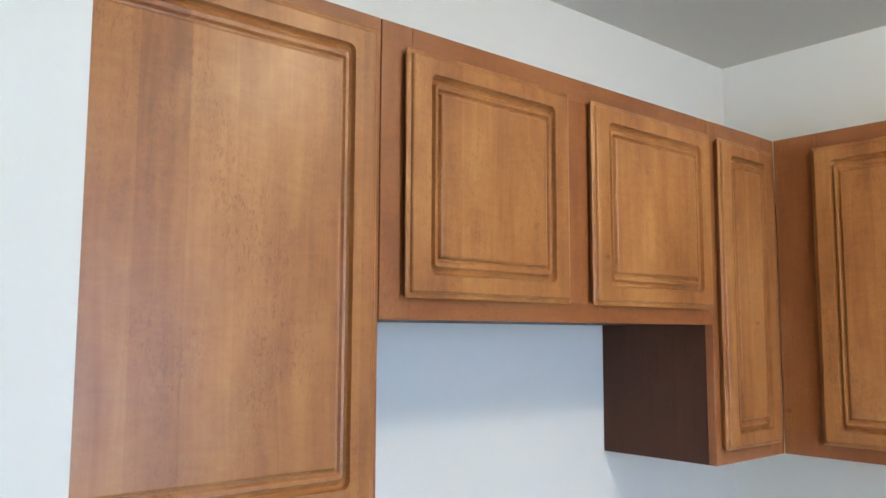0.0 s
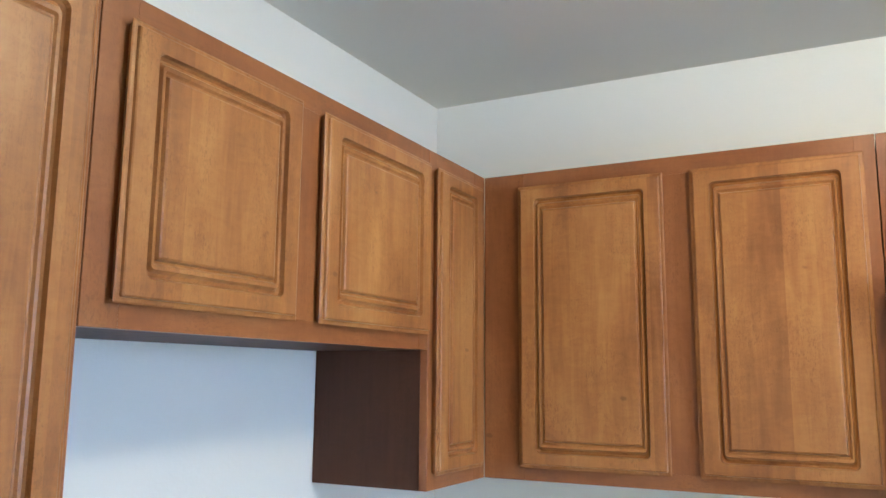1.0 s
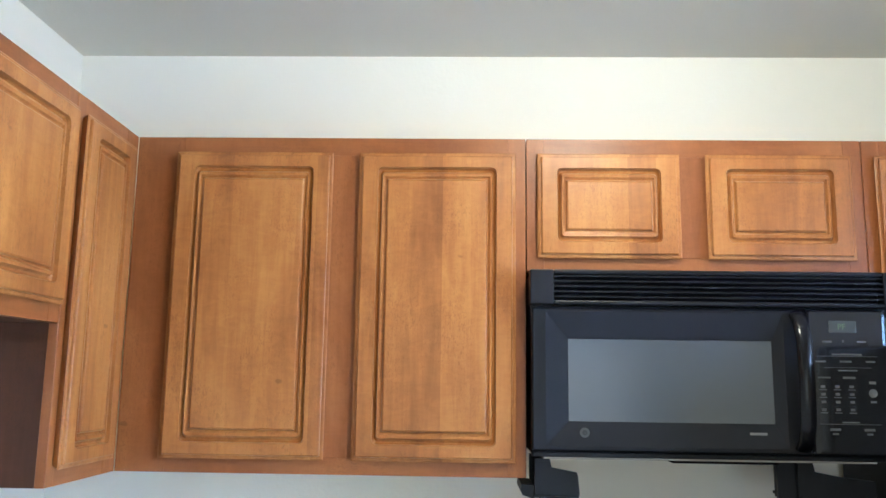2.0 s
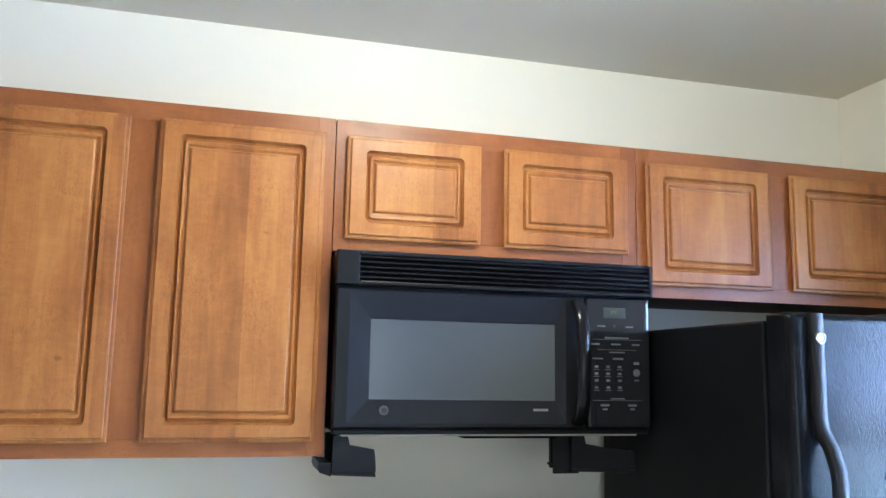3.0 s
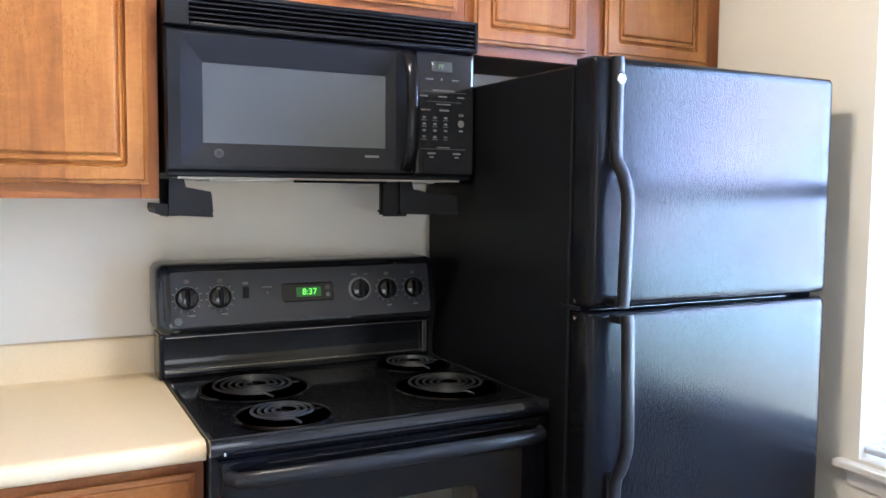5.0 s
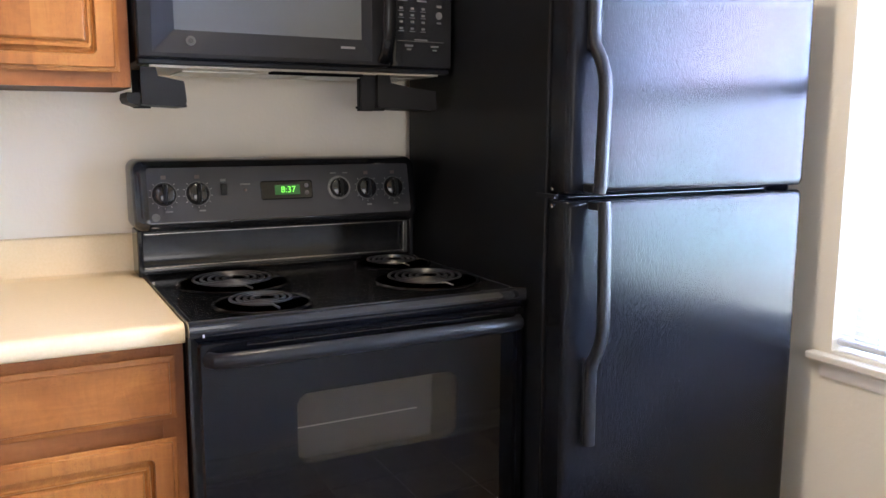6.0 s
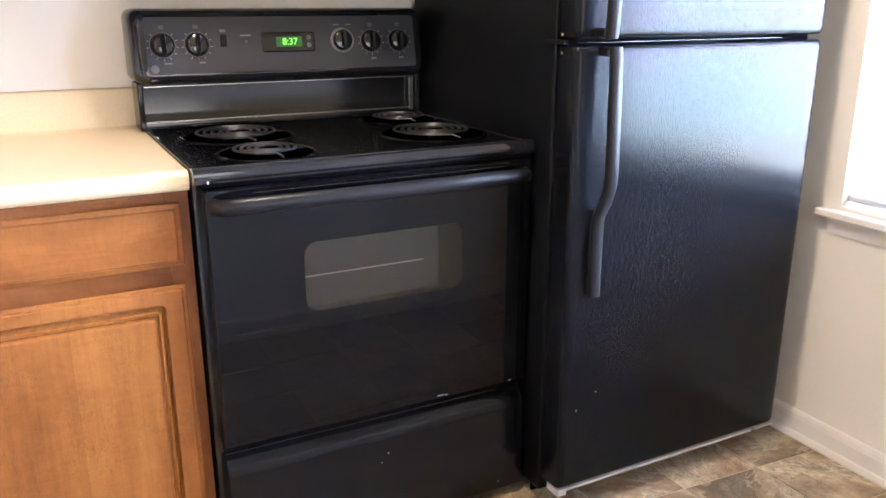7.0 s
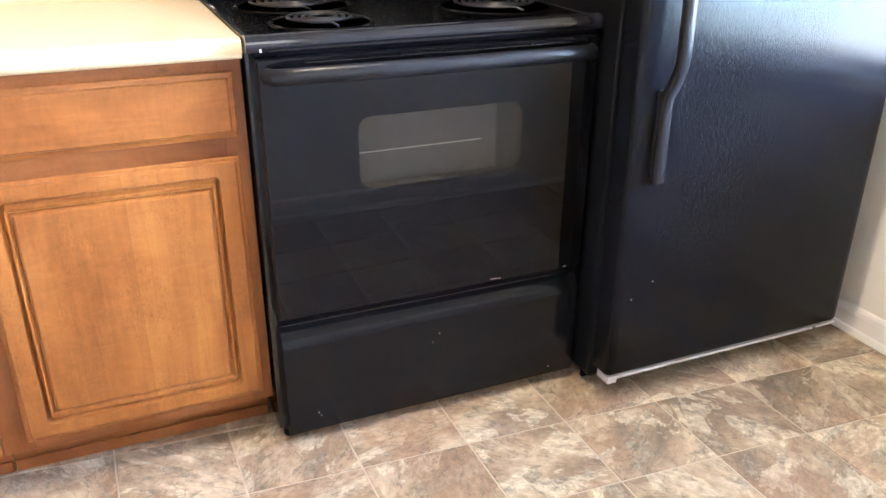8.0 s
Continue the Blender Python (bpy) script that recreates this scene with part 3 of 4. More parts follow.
def marks(parent, rows, x, material, name="print_bar", lean=0.0, z_ref=0.0):
    """Small printed bars on a face towards the room. rows: a, z, width, height."""
    for a, z, w, h in rows:
        xx = x + (z - z_ref) * lean
        part(name, box(xx - 0.0006, xx + 0.0002, -a - w / 2, -a + w / 2, z - h / 2, z + h / 2), material, parent)


mw = thing("microwave", (-0.18, -1.596, 1.43), "black over-the-range microwave with a vent grille", "microwave")
part("body", box(-0.0015, -0.338, -MY0 - 0.004, -MY1 + 0.004, 1.428, 1.819, 0.003), satin, mw)
grille = part("vent_grille", boxes((-0.376, -0.338, -MY1, -1.970, 1.744, 1.8205), (-0.376, -0.338, -1.267, -MY0, 1.744, 1.8205),
                                   (-0.376, -0.338, -1.970, -1.267, 1.8105, 1.8205), (-0.376, -0.338, -1.970, -1.267, 1.744, 1.7535), bevel=0.003), satin, mw)
part("grille_back", box(-0.345, -0.3385, -1.970, -1.267, 1.7535, 1.8105), gap_black, grille)
for i in range(5):
    z = 1.760 + i * 0.0112
    part("slat", extruded([(-0.3735, z), (-0.3735, z + 0.0026), (-0.350, z + 0.0085), (-0.350, z + 0.0060)], "y", -1.9695, -1.2675), satin, grille)


def ring_mesh(rows, n=5, close=False):
    """A frame round an opening: rows of a0, a1, z0, z1, corner radius, x."""
    bm = bmesh.new()
    rings = [[bm.verts.new(place("E", a, 0, z, x)) for a, z in round_loop(a0, a1, z0, z1, r, n)] for a0, a1, z0, z1, r, x in rows]
    for p, q in zip(rings, rings[1:]):
        for i in range(len(p)):
            j = (i + 1) % len(p)
            bm.faces.new((p[i], p[j], q[j], q[i]))
    return bm


mdoor = part("door", ring_mesh(((1.219, 1.806, 1.434, 1.7405, 0.004, -0.340), (1.219, 1.806, 1.434, 1.7405, 0.004, MF + 0.004), (1.223, 1.802, 1.438, 1.7365, 0.005, MF), (1.249, 1.757, 1.446, 1.730, 0.002, MF - 0.0006))), satin, mw)
part("window_surround", ring_mesh(((1.249, 1.757, 1.446, 1.730, 0.002, MF - 0.0006), (1.2985, 1.7355, 1.4965, 1.672, 0.002, MF + 0.013), (1.2985, 1.7355, 1.4965, 1.672, 0.002, MF + 0.016))), panel_grey, mdoor, "bevelled charcoal surround")
part("window", box(MF + 0.0145, MF + 0.0205, -1.7400, -1.2940, 1.4920, 1.6765), micro_screen, mdoor, "grey screened glass")
part("badge", turned(((0.0105, 0), (0.0105, 0.0012), (0.0088, 0.0012), (0.0088, 0)), (MF + 0.0040, -1.331, 1.4735), (-1, 0, 0), 24), grey_print, mdoor)
part("badge_centre", turned(((0.0052, 0), (0.0052, 0.0012), (0.0026, 0.0012), (0.0026, 0)), (MF + 0.0040, -1.331, 1.4735), (-1, 0, 0), 16), key_print, mdoor)
marks(mdoor, [(1.697, 1.476, 0.036, 0.0055)], MF + 0.0060, grey_print)
hp = [(MF - 0.002, -1.786, 1.448), (MF - 0.020, -1.786, 1.462), (MF - 0.034, -1.786, 1.50), (MF - 0.040, -1.786, 1.5875), (MF - 0.034, -1.786, 1.675), (MF - 0.020, -1.786, 1.713), (MF - 0.002, -1.786, 1.727)]
part("handle", swept(hp, 0.017, 0.010, (0, 1, 0), 14), handle_gloss, mw, "glossy bowed black handle", True)
panel = part("control_panel", loft("E", 1.809, MY1 - 0.003, 1.434, 1.7405, -0.340, ((0, 0, 0.004), (0, 0.018, 0.004), (0.004, 0.022, 0.005), (0.010, 0.0225, 0.006))), enamel, mw)
px = MF - 0.0007
part("display", box(px - 0.0012, px, -1.911, -1.853, 1.691, 1.7165), lcd_back, panel)
lettering("digits", "PF", 0.018, facing_room(px - 0.0016, -1.880, 1.703), lcd_dim, panel, "dim green display letters")
rows = [(1.848, 1.672, 0.020, 0.004), (1.882, 1.673, 0.004, 0.006), (1.921, 1.672, 0.020, 0.004), (1.888, 1.645, 0.062, 0.0035),
        (1.832, 1.630, 0.022, 0.0038), (1.885, 1.630, 0.024, 0.0038), (1.937, 1.630, 0.020, 0.0038), (1.888, 1.611, 0.040, 0.0028),
        (1.838, 1.596, 0.026, 0.0035), (1.890, 1.596, 0.026, 0.0045), (1.938, 1.586, 0.014, 0.006), (1.938, 1.546, 0.012, 0.0045),
        (1.888, 1.503, 0.036, 0.003), (1.855, 1.488, 0.022, 0.005), (1.926, 1.488, 0.022, 0.005), (1.855, 1.479, 0.012, 0.004), (1.926, 1.479, 0.012, 0.004)]
rows += [(a, z, 0.009, 0.0055) for z in (1.577, 1.561, 1.545, 1.529) for a in (1.834, 1.864, 1.894)]
rows += [(a, z - 0.0065, 0.015, 0.0016) for z in (1.577, 1.561, 1.529) for a in (1.834, 1.864, 1.894)]
marks(panel, rows, px, key_print)
marks(panel, [(1.888, 1.641, 0.128, 0.0010), (1.888, 1.499, 0.128, 0.0010), (1.888, 1.617, 0.10, 0.0008)], px, dim_print, "rule")
ring = part("key_ring", turned(((0.0090, 0), (0.0090, 0.0006), (0.0075, 0.0006)), (px, -1.938, 1.564), (-1, 0, 0), 20), dim_print, panel)
part("underside", boxes((-0.336, -0.02, -MY1 + 0.03, -MY0 - 0.03, 1.4165, 1.4285)), under_tan, mw, "pale metal underside")
part("filter_frame", boxes((-0.25, -0.08, -1.60, -1.33, 1.4130, 1.4170), (-0.25, -0.08, -1.92, -1.64, 1.4130, 1.4170), bevel=0.001), steel, mw)
part("lamp_cover", box(-0.334, -0.290, -1.745, -1.520, 1.4110, 1.4170, 0.002), gap_black, mw)
part("front_lip", box(-0.352, -0.322, -MY1 + 0.006, -MY0 - 0.006, 1.4215, 1.4335, 0.003), satin, mw)


def bracket(a, wide, label, tab):
    """A folded black plastic bracket that hangs from the microwave's underside."""
    b = thing("hanging_bracket", (-0.25, -a, 1.33), label, "bracket", "brackets under the microwave")
    part("arm", extruded([(-a - 0.004, 1.4165), (-a - 0.036, 1.4165), (-a - 0.040, 1.398), (-a - 0.094, 1.388), (-a - wide, 1.380), (-a - wide - 0.003, 1.345), (-a - wide, 1.333), (-a - 0.004, 1.336)], "x", -0.334, -0.322), matte_black, b)
    part("shelf", extruded([(-a - 0.002, 1.336), (-a - wide - 0.001, 1.331), (-a - wide - 0.001, 1.337), (-a - 0.002, 1.342)], "x", -0.342, -0.19), matte_black, b)
    part("web", boxes((-0.215, -0.20, -a - 0.04, -a - 0.002, 1.330, 1.4165), bevel=0.001), matte_black, b)
    if tab:
        part("tab", extruded([(-a - 0.002, 1.3320), (-a + 0.022, 1.3400), (-a + 0.026, 1.3500), (-a + 0.024, 1.3620), (-a - 0.002, 1.3600)], "x", -0.330, -0.20), matte_black, b)
    part("rib", boxes((-0.320, -0.20, -a - 0.030, -a - 0.024, 1.338, 1.4165)), matte_black, b)
    return b


bracket(1.223, 0.096, "folded black plastic bracket under the microwave beside the cabinet", True)
bracket(1.779, 0.165, "folded black plastic bracket under the microwave beside the refrigerator", False)
tagged(part("vent_flap", box(-0.318, -0.309, -1.808, -1.745, 1.3290, 1.4155, 0.001), matte_black), "flat black plate hanging under the microwave", "plate")

# ---- range ----
RY0, RY1, RF = 1.243, 2.003, -0.680
rng = thing("kitchen_range", (-0.34, -1.623, 0), "black electric coil range between cabinet and refrigerator", "range")
part("body", box(-0.004, -0.640, -RY0 - 0.003, -RY1 + 0.003, 0.030, 0.893, 0.002), enamel, rng)
part("toe_recess", box(-0.03, -0.60, -RY0 - 0.03, -RY1 + 0.03, 0.004, 0.031), gap_black, rng)
for a in (RY0 + 0.03, RY1 - 0.03):
    part("foot", turned(((0.016, 0), (0.016, 0.006), (0.008, 0.008), (0.008, 0.032)), (-0.62, -a, 0.0), (0, 0, 1), 12), matte_black, rng)
top_edge = [(-0.004, 0.890), (-0.664, 0.889), (-0.676, 0.891), (-0.681, 0.898), (-0.682, 0.908), (-0.678, 0.919), (-0.668, 0.9230), (-0.650, 0.9195), (-0.640, 0.9130), (-0.095, 0.9130), (-0.085, 0.922), (-0.004, 0.925)]
cook = part("cooktop", extruded(top_edge, "y", -RY1, -RY0), enamel, rng, "glossy black enamel cooktop", True)
for y0 in (-RY0 - 0.013, -RY1 + 0.0005):
    part("side_rim", boxes((-0.655, -0.09, y0, y0 + 0.0125, 0.911, 0.9178), bevel=0.003), enamel, cook)


def burner(x, a, r, turns):
    pan = part("drip_pan", turned(((r + 0.018, 0.0005), (r + 0.029, 0.0010), (r + 0.031, 0.0040), (r + 0.026, 0.0072), (r + 0.018, 0.0052), (r * 0.55, 0.0016), (0.012, 0.0014)), (x, -a, 0.9126), (0, 0, 1), 48), worn_chrome, cook, "darkened metal drip pan", True)
    part("rim", turned(((r + 0.0220, 0.0060), (r + 0.0260, 0.0082), (r + 0.0300, 0.0060), (r + 0.0260, 0.0044), (r + 0.0220, 0.0060)), (x, -a, 0.9126), (0, 0, 1), 48), pan_rim, pan, smooth=True)
    pts = []
    n = int(turns * 26)
    for i in range(n + 1):
        f = i / n
        rr = 0.020 + (r - 0.024) * f
        t = 2 * math.pi * turns * f
        pts.append((x + rr * math.cos(t), -a + rr * math.sin(t), 0.9285))
    t = 2 * math.pi * turns
    pts += [(x + (r + 0.012) * math.cos(t + 0.12), -a + (r + 0.012) * math.sin(t + 0.12), 0.9225)]
    part("coil", swept(pts, 0.0026, 0.0036, (0, 0, 1), 8), coil_metal, pan, "spiral heating coil", True)
    legs = bmesh.new()
    for k in range(3):
        t = 2 * math.pi * k / 3 + 0.5
        swept([(x + 0.012 * math.cos(t), -a + 0.012 * math.sin(t), 0.9222), (x + (r + 0.004) * math.cos(t), -a + (r + 0.004) * math.sin(t), 0.9222)], 0.0030, 0.0012, (0, 0, 1), 6, bm=legs)
    part("support", legs, worn_chrome, pan)
    part("centre_cap", turned(((0.013, 0), (0.013, 0.006), (0.010, 0.012)), (x, -a, 0.9145), (0, 0, 1), 16), worn_chrome, pan)


burner(-0.285, 1.424, 0.104, 4.5)
burner(-0.540, 1.423, 0.076, 3.5)
burner(-0.200, 1.880, 0.076, 3.5)
burner(-0.462, 1.853, 0.102, 4.5)

# backguard
LEAN = 0.20
def lean_in(bm, z_ref=1.04):
    for v in bm.verts:
        if v.co.x < -0.06:
            v.co.x += (v.co.z - z_ref) * LEAN
    return bm


BG0, BG1 = 1.224, 1.990
guard = part("backguard", lean_in(loft("E", BG0, BG1, 1.030, 1.207, -0.006, ((0, 0, 0.024), (0, 0.118, 0.026), (0.003, 0.132, 0.028), (0.010, 0.140, 0.028), (0.022, 0.1445, 0.022)), n=6)), enamel, rng, "black backguard with rounded corners", True)
part("riser", extruded([(-0.006, 0.920), (-0.100, 0.920), (-0.100, 0.938), (-0.0960, 0.948), (-0.0935, 0.965), (-0.0965, 1.034), (-0.006, 1.034)], "y", -1.972, -1.244), riser_enamel, rng, "glossy riser panel", True)
part("guard_lip", box(-0.128, -0.098, -1.9715, -1.2445, 1.0235, 1.0265, 0.001), trim_metal, rng, "thin bright edge under the backguard")
for y0 in (-1.2435, -1.987):
    part("post", boxes((-0.112, -0.02, y0, y0 + 0.0135, 0.916, 1.033), bevel=0.003), enamel, rng)
# second box is no trim: metal strip for the window's reflection on the post
part("trim_and_glint", boxes((-0.106, -0.092, -1.9725, -1.2440, 0.9335, 0.9385), (-0.110, -0.100, -1.969, -1.955, 0.93, 1.02), bevel=0.001), trim_metal, rng, "thin metal trim with an upright strip for the post's window glint")


def gx(z, off=0.0):
    return -0.1505 + (z - 1.04) * LEAN - off


face = part("control_face", lean_in(loft("E", 1.256, 1.962, 1.054, 1.187, -0.1500, ((0, 0, 0.008), (0.0008, 0.0012, 0.008)))), guard_grey, guard, "charcoal control face")


def bars(rows, material, name="print_bar"):
    for a, z, w, h in rows:
        bm = box(gx(z) - 0.0017, gx(z) - 0.0008, -a - w / 2, -a + w / 2, z - h / 2, z + h / 2)
        part(name, bm, material, face)


def knob(a, z, ring_r, big=False):
    axis = Vector((-1, 0, LEAN)).normalized()
    c = Vector((gx(z, 0.0008), -a, z))
    dial = part("dial", turned(((ring_r, 0), (ring_r, 0.0010), (ring_r - 0.0006, 0.0012)), c, axis, 32), grey_print, guard)
    part("dial_ground", turned(((ring_r - (0.0062 if big else 0.0013), 0.0009), (ring_r - (0.0062 if big else 0.0013), 0.0017)), c, axis, 32), matte_black, dial)
    k = part("knob", turned(((0.0262, 0.0015), (0.0262, 0.006), (0.0240, 0.013), (0.0215, 0.0145)), c, axis, 28), enamel, guard, smooth=True)
    up = Vector((LEAN, 0, 1)).normalized()
    grip = bmesh.new()
    swept([c + axis * 0.0145 - up * 0.0215, c + axis * 0.023 - up * 0.0195, c + axis * 0.0255, c + axis * 0.023 + up * 0.0195, c + axis * 0.0145 + up * 0.0215], 0.0050, 0.006, (0, 1, 0), 8, bm=grip)
    part("grip", grip, satin, k, smooth=True)
    for i in range(11):
        t = radians(-225 + 270 * i / 10)
        way = Vector((LEAN * math.sin(t), -math.cos(t), math.sin(t)))
        r0, r1 = (ring_r - 0.0058, ring_r - 0.0040) if big else (ring_r + 0.0018, ring_r + 0.0062)
        part("tick", swept([c + way * r0 + axis * 0.0012, c + way * r1 + axis * 0.0012], 0.0008, 0.0007, axis, 4), tick_print, dial)


for a in (1.2955, 1.3765, 1.833, 1.913):
    knob(a, 1.1225, 0.0305)
knob(1.752, 1.1255, 0.0325, True)
bars([(1.296, 1.164, 0.012, 0.009), (1.377, 1.164, 0.012, 0.009), (1.833, 1.164, 0.012, 0.009), (1.913, 1.164, 0.012, 0.009)], red_print)
bars([(1.304, 1.080, 0.018, 0.0035), (1.385, 1.080, 0.016, 0.0035), (1.837, 1.078, 0.014, 0.0045), (1.917, 1.078, 0.014, 0.0045), (1.738, 1.165, 0.016, 0.003), (1.772, 1.165, 0.014, 0.003),
      (1.441, 1.154, 0.014, 0.007), (1.497, 1.142, 0.026, 0.004)], grey_print)
part("rocker_switch", box(gx(1.131) - 0.007, gx(1.131) - 0.0005, -1.4490, -1.4330, 1.116, 1.146, 0.002), matte_black, guard)
part("indicator_lamp", turned(((0.0035, 0), (0.0035, 0.002), (0.002, 0.003)), (gx(1.126) - 0.001, -1.497, 1.127), (-1, 0, LEAN), 12), red_print, guard)
clock = part("clock", lean_in(loft("E", 1.536, 1.676, 1.100, 1.149, -0.1506, ((0, 0, 0.006), (0.0005, 0.003, 0.006), (0.003, 0.004, 0.005)))), enamel, guard)
bm = lean_in(box(-0.1505 - 0.0060, -0.1505 - 0.0040, -1.6400, -1.5730, 1.1125, 1.1375))
part("display", bm, led_back, clock, "green lit clock display")
lettering("digits", "8:37", 0.0235, facing_room(gx(1.125) - 0.0066, -1.6085, 1.125, 11), led_green, clock, "bright green clock digits")
bars([(1.551, 1.132, 0.014, 0.003), (1.551, 1.114, 0.014, 0.003)], dim_print)
part("key", turned(((0.006, 0), (0.006, 0.0008)), (gx(1.134) - 0.0046, -1.659, 1.135), (-1, 0, LEAN), 14), dim_print, clock)
part("key", turned(((0.006, 0), (0.006, 0.0008)), (gx(1.116) - 0.0046, -1.659, 1.116), (-1, 0, LEAN), 14), dim_print, clock)
part("badge", turned(((0.0098, 0), (0.0098, 0.0013), (0.0082, 0.0013), (0.0082, 0)), (gx(1.067) - 0.0010, -1.272, 1.0675), (-1, 0, LEAN), 20), grey_print, guard)
part("badge_centre", turned(((0.0050, 0), (0.0050, 0.0013), (0.0025, 0.0013), (0.0025, 0)), (gx(1.067) - 0.0010, -1.272, 1.0675), (-1, 0, LEAN), 16), grey_print, guard)

# oven door: glass front with a window set into it
DZ0, DZ1 = 0.326, 0.8805
bm = bmesh.new()
rings = []
for a0, a1, z0, z1, r, x in ((1.258, 1.999, DZ0, DZ1, 0.004, -0.642), (1.258, 1.999, DZ0, DZ1, 0.006, RF + 0.006), (1.262, 1.995, DZ0 + 0.004, DZ1 - 0.004, 0.006, RF),
                             (1.4485, 1.8200, 0.600, 0.752, 0.028, RF), (1.4485, 1.8200, 0.600, 0.752, 0.028, RF + 0.034)):
    rings.append([bm.verts.new(place("E", a, 0, z, x)) for a, z in round_loop(a0, a1, z0, z1, r, 6)])
for p, q in zip(rings, rings[1:]):
    for i in range(len(p)):
        j = (i + 1) % len(p)
        bm.faces.new((p[i], p[j], q[j], q[i]))
odoor = part("oven_door", bm, oven_glass, rng, "black glass oven door")
part("window_screen", box(-0.645, -0.6425, -1.825, -1.444, 0.595, 0.757), mesh_grey, odoor, "grey screened inner window")
pane = part("window_pane", loft("E", 1.4490, 1.8195, 0.6005, 0.7515, RF + 0.006, ((0, 0, 0.028), (0, 0.0055, 0.028)), n=6), smoked, odoor)
part("rack", boxes((-0.6475, -0.6455, -1.735, -1.452, 0.667, 0.669)), steel, odoor)
# flat band placed to fit the camera's view of the recess's side wall
part("jamb_band", box(-0.6520, -0.6455, -1.8200, -1.772, 0.600, 0.752), panel_grey, odoor)
hz = 0.850
hpts = [(RF + 0.004, -1.276, hz - 0.004), (RF - 0.022, -1.288, hz - 0.002), (RF - 0.034, -1.320, hz), (RF - 0.040, -1.45, hz + 0.001), (RF - 0.042, -1.628, hz + 0.001), (RF - 0.040, -1.80, hz + 0.001), (RF - 0.034, -1.938, hz), (RF - 0.022, -1.970, hz - 0.002), (RF + 0.004, -1.982, hz - 0.004)]
part("oven_handle", swept(hpts, 0.0165, 0.012, (0, 0, 1), 14), handle_black, odoor, "full-width black bar handle", True)
for i in range(6):
    a = 1.352 + i * 0.0965
    part("vent_slot", box(RF + 0.0035, RF - 0.0008, -a - 0.0925, -a, 0.8685, 0.8725), gap_black, odoor)
part("slot_edge", box(RF + 0.002, RF - 0.0016, -1.934, -1.350, 0.8668, 0.8682, 0.0004), trim_dark, odoor, "thin bright lower edge of the vent slots")
part("vent_gap", box(-0.642, RF + 0.016, -1.999, -1.258, 0.8810, 0.8900), gap_black, rng)
part("drawer_shadow_gap", box(-0.642, -0.652, -1.995, -1.262, 0.305, 0.327), gap_black, rng)
arc = [(-0.679 + 0.060 * (1 - math.cos(radians(t))), 0.245 + 0.060 * math.sin(radians(t))) for t in range(0, 64, 7)]
front = [(-0.642, 0.024), (-0.666, 0.024), (-0.674, 0.030), (-0.6775, 0.045), (-0.679, 0.070)] + arc + [(-0.642, 0.3005)]
draw = part("storage_drawer", extruded(front, "y", -1.996, -1.262), drawer_enamel, rng, "glossy black storage drawer with a bowed top", True)
speck = Nodes("chipped_enamel", 0.6).colour((0.45, 0.44, 0.42)).mat
# metal strip added in place of the highlight along the drawer's top
part("lip_highlight", box(-0.6535, -0.6500, -1.994, -1.264, 0.3003, 0.3018, 0.0004), trim_dark, draw, "thin metal strip for the upper edge's highlight")
marks(odoor, [(1.762, 0.336, 0.016, 0.0016), (1.777, 0.3345, 0.007, 0.0014), (1.952, 0.333, 0.007, 0.002)], RF - 0.0006, speck, "chip")
marks(draw, [(1.6267, 0.2189, 0.0022, 0.0030), (1.6096, 0.1984, 0.0020, 0.0025), (1.3304, 0.0779, 0.003, 0.004), (1.3352, 0.0688, 0.002, 0.003), (1.9269, 0.0549, 0.004, 0.002)], -0.6788, speck, "chip")
marks(cook, [(1.2690, 0.8950, 0.0035, 0.0060)], -0.6812, speck, "chip")

# ---- refrigerator ----
FY0, FY1, FF, FZ = 2.012, 2.757, -0.815, 1.682
fr = thing("refrigerator", (-0.4, -2.385, 0), "black top-freezer refrigerator with a pebbled door finish", "refrigerator")
part("cabinet_body", box(-0.03, -0.735, -FY0, -FY1, 0.035, FZ - 0.012, 0.006), fridge_side, fr, "smooth black cabinet sides")
part("gasket", boxes((-0.748, -0.735, -FY1 + 0.012, -FY0 - 0.012, 1.150, FZ - 0.02), (-0.748, -0.735, -FY1 + 0.012, -FY0 - 0.012, 0.09, 1.128)), gap_black, fr)
DOORP = ((0, 0, 0.004), (0, 0.052, 0.008), (0.002, 0.0600, 0.010), (0.006, 0.0648, 0.012), (0.013, 0.0668, 0.012), (0.022, 0.0672, 0.012))


def fridge_door(z0, z1):
    return part("door", loft("E", FY0 + 0.001, FY1 - 0.001, z0, z1, -0.748, DOORP, n=5), fridge_skin, fr, smooth=True)


freezer = fridge_door(1.1455, FZ)
fresh = fridge_door(0.078, 1.1345)
part("divider", box(-0.772, -0.742, -FY1 + 0.006, -FY0 - 0.006, 1.1335, 1.1465), gap_black, fr)
# metal strip added for the lower door's reflecting top edge
part("divider_glint", box(-0.790, -0.771, -FY1 + 0.12, -FY0 - 0.02, 1.1385, 1.1405, 0.0006), pan_rim, fr, "thin metal strip for the reflection on the lower door's top")
part("hinge", boxes((-0.772, -0.700, -FY0 - 0.01, -FY0 + 0.003, 1.136, 1.1445)), satin, fr)
for z in (1.118, 1.156):
    part("screw", turned(((0.005, 0), (0.005, 0.0015), (0.003, 0.0028)), (-0.757, -FY0 - 0.0015, z), (0, 1, 0), 12), chrome, fr)


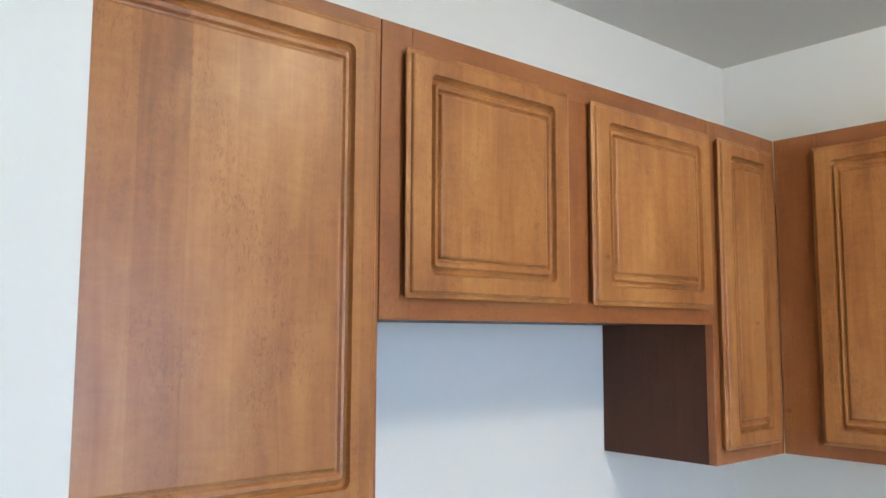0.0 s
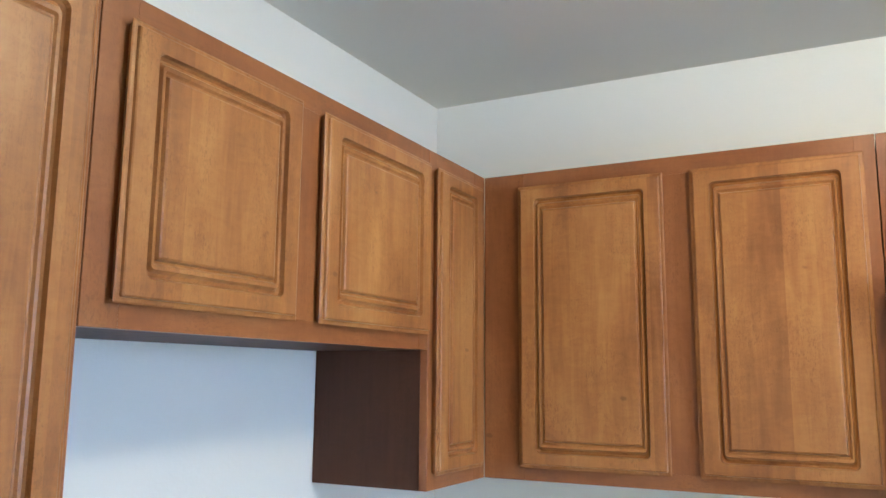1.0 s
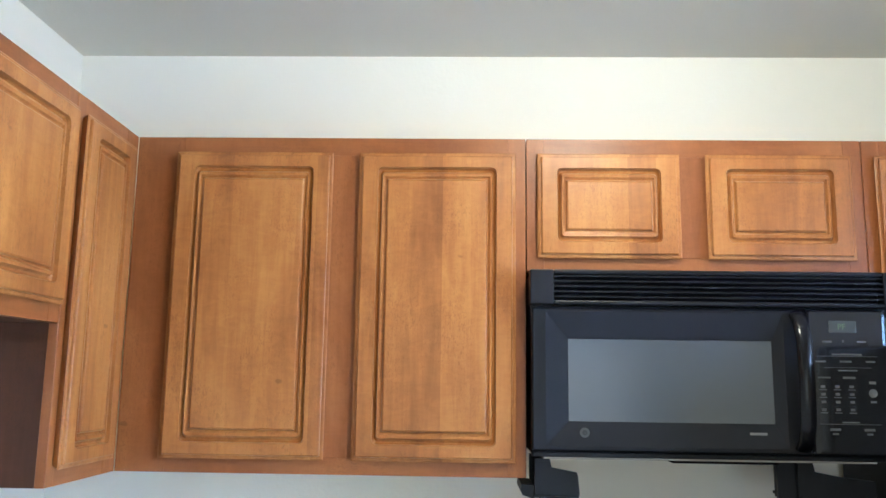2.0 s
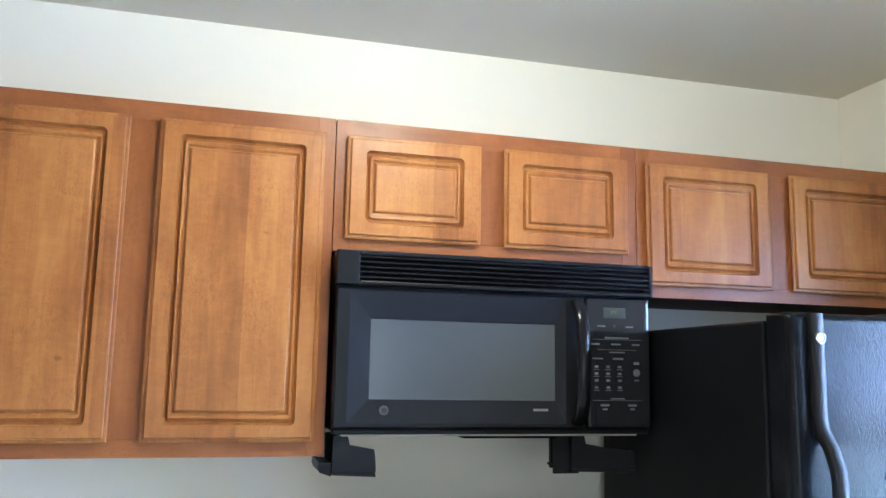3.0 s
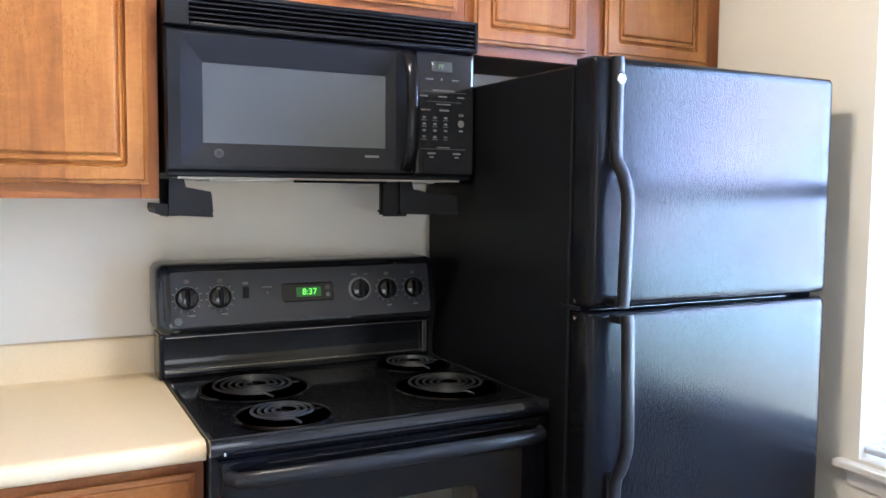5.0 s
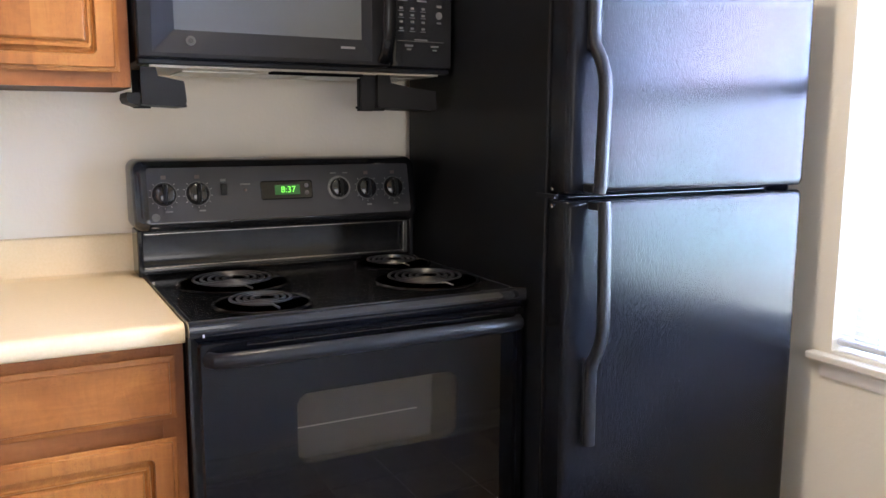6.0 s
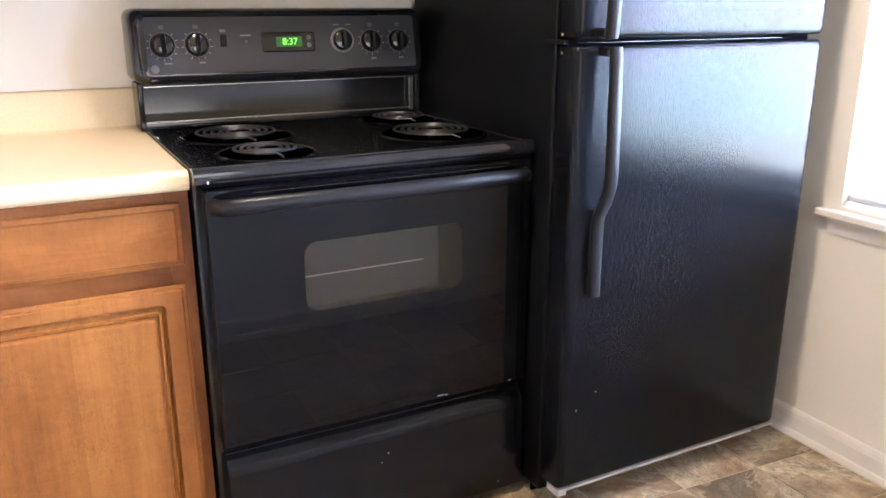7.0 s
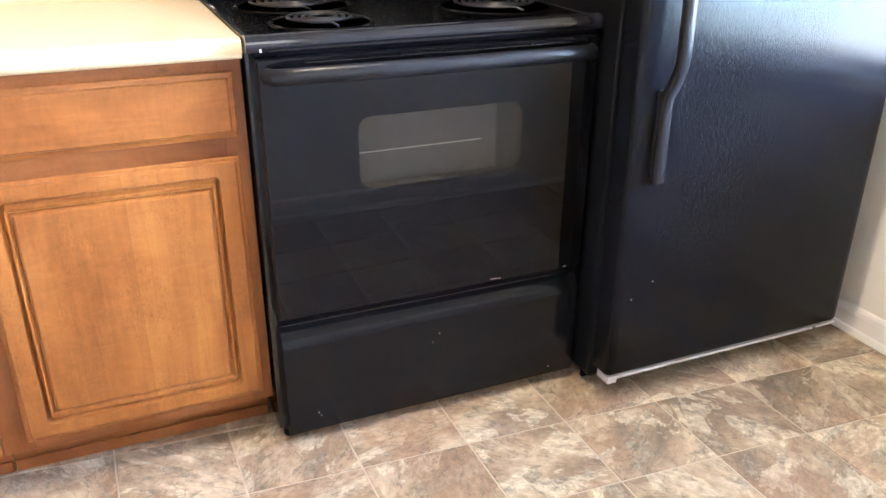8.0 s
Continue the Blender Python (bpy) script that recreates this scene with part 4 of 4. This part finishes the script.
def fridge_handle(door, z_top, z_bend, z_end, up, a=2.066, flat=0.006, out=0.045):
    """A bar that lies on the door at one end and bows out for the grip."""
    x0, x1 = FF - flat, FF - out
    pts = [(x0, -a, z_end), (x0, -a, z_bend + up * 0.055), (x0 - 0.004, -a, z_bend + up * 0.032), ((x0 + x1) / 2 - 0.004, -a - 0.002, z_bend), (x1 + 0.003, -a - 0.004, z_bend - up * 0.034), (x1, -a - 0.004, z_bend - up * 0.060), (x1 + 0.002, -a - 0.004, (z_top + z_bend) / 2), (x1 + 0.006, -a - 0.003, z_top + up * 0.016), (x1 + 0.010, -a - 0.003, z_top)]
    h = part("handle", swept(pts, 0.0145, 0.0115, (0, 1, 0), 14, 0.75), handle_black, door, "sculpted black plastic handle", True)
    lo, hi = sorted((z_bend + up * 0.02, z_end + up * 0.001))
    part("handle_base", box(FF + 0.004, FF - 0.005, -a - 0.013, -a + 0.013, lo, hi, 0.004), handle_black, door)
    part("handle_foot", box(FF + 0.002, x1 + 0.012, -a - 0.018, -a + 0.013, min(z_top, z_top + up * 0.018), max(z_top, z_top + up * 0.018), 0.004), handle_black, door)


fridge_handle(freezer, 1.152, 1.430, 1.680, 1)
fridge_handle(fresh, 1.131, 0.802, 0.579, -1, 2.079, 0.012, 0.046)
part("badge", turned(((0.0115, 0), (0.0115, 0.002), (0.009, 0.003), (0.006, 0.0022)), (FF - 0.0175, -2.066, 1.6335), (-1, 0, 0), 24), trim_metal, freezer, "round chrome badge")
# raised black disc: the dimple's shade as colour, no hollow
part("dent_shade", turned(((0.0050, 0), (0.0046, 0.0008), (0.003, 0.0010)), (FF + 0.0002, -2.212, 1.374), (-1, 0, 0), 16), gap_black, freezer)
marks(fresh, [(2.1119, 0.3249, 0.004, 0.0018), (2.0563, 0.2866, 0.002, 0.0045)], FF - 0.0006, speck, "chip")
part("base_grille", box(-0.690, -0.700, -FY1 + 0.006, -FY0 - 0.004, 0.012, 0.079, 0.002), gap_black, fr)
part("bottom_strip", boxes((FF + 0.001, FF + 0.018, -FY1 + 0.085, -FY0 - 0.020, 0.0700, 0.0775), (FF + 0.001, FF + 0.018, -FY1 + 0.004, -FY1 + 0.072, 0.0715, 0.0775), (FF + 0.002, FF + 0.05, -FY0 - 0.030, -FY0 - 0.004, 0.059, 0.0775), bevel=0.001), edge_white, fr, "chipped pale strip under the door")
for a in (FY0 + 0.05, FY1 - 0.05):
    for x in (-0.66, -0.10):
        part("foot", turned(((0.02, 0), (0.02, 0.012), (0.011, 0.014), (0.011, 0.038)), (x, -a, 0), (0, 0, 1), 12), matte_black, fr)

# ---- floor tiles ----
STEP_A, STEP_B = Vector((-0.0135, -0.2500)), Vector((-0.2310, -0.0030))
CORNER = Vector((-0.834, -1.890))


def tile_mesh():
    bm = bmesh.new()
    rings = []
    for gap, z in ((0.0021, -0.006), (0.0021, -0.0012), (0.0032, 0.0)):
        ring = []
        for p, q in ((0, 0), (1, 0), (1, 1), (0, 1)):
            c = STEP_A * p + STEP_B * q
            c -= (STEP_A.normalized() * (2 * p - 1) + STEP_B.normalized() * (2 * q - 1)) * gap
            ring.append(bm.verts.new((c.x, c.y, z)))
        rings.append(ring)
    for p, q in zip(rings, rings[1:]):
        for i in range(4):
            j = (i + 1) % 4
            bm.faces.new((p[i], p[j], q[j], q[i]))
    bm.faces.new(rings[-1])
    bmesh.ops.recalc_face_normals(bm, faces=bm.faces)
    me = bpy.data.meshes.new("tile")
    bm.to_mesh(me)
    bm.free()
    me.materials.append(tile_mat)
    return me


tile_data = tile_mesh()
count = 0
for i in range(-9, 6):
    for j in range(-5, 20):
        c = CORNER + STEP_A * i + STEP_B * j
        mid = c + (STEP_A + STEP_B) / 2
        if ROOM_W < mid.x < 0.05 and ROOM_S - 0.05 < mid.y < 0.05 and count < 300:
            ob = new("tile", tile_data)
            ob.location = (c.x, c.y, 0)
            ob.parent = floor
            count += 1
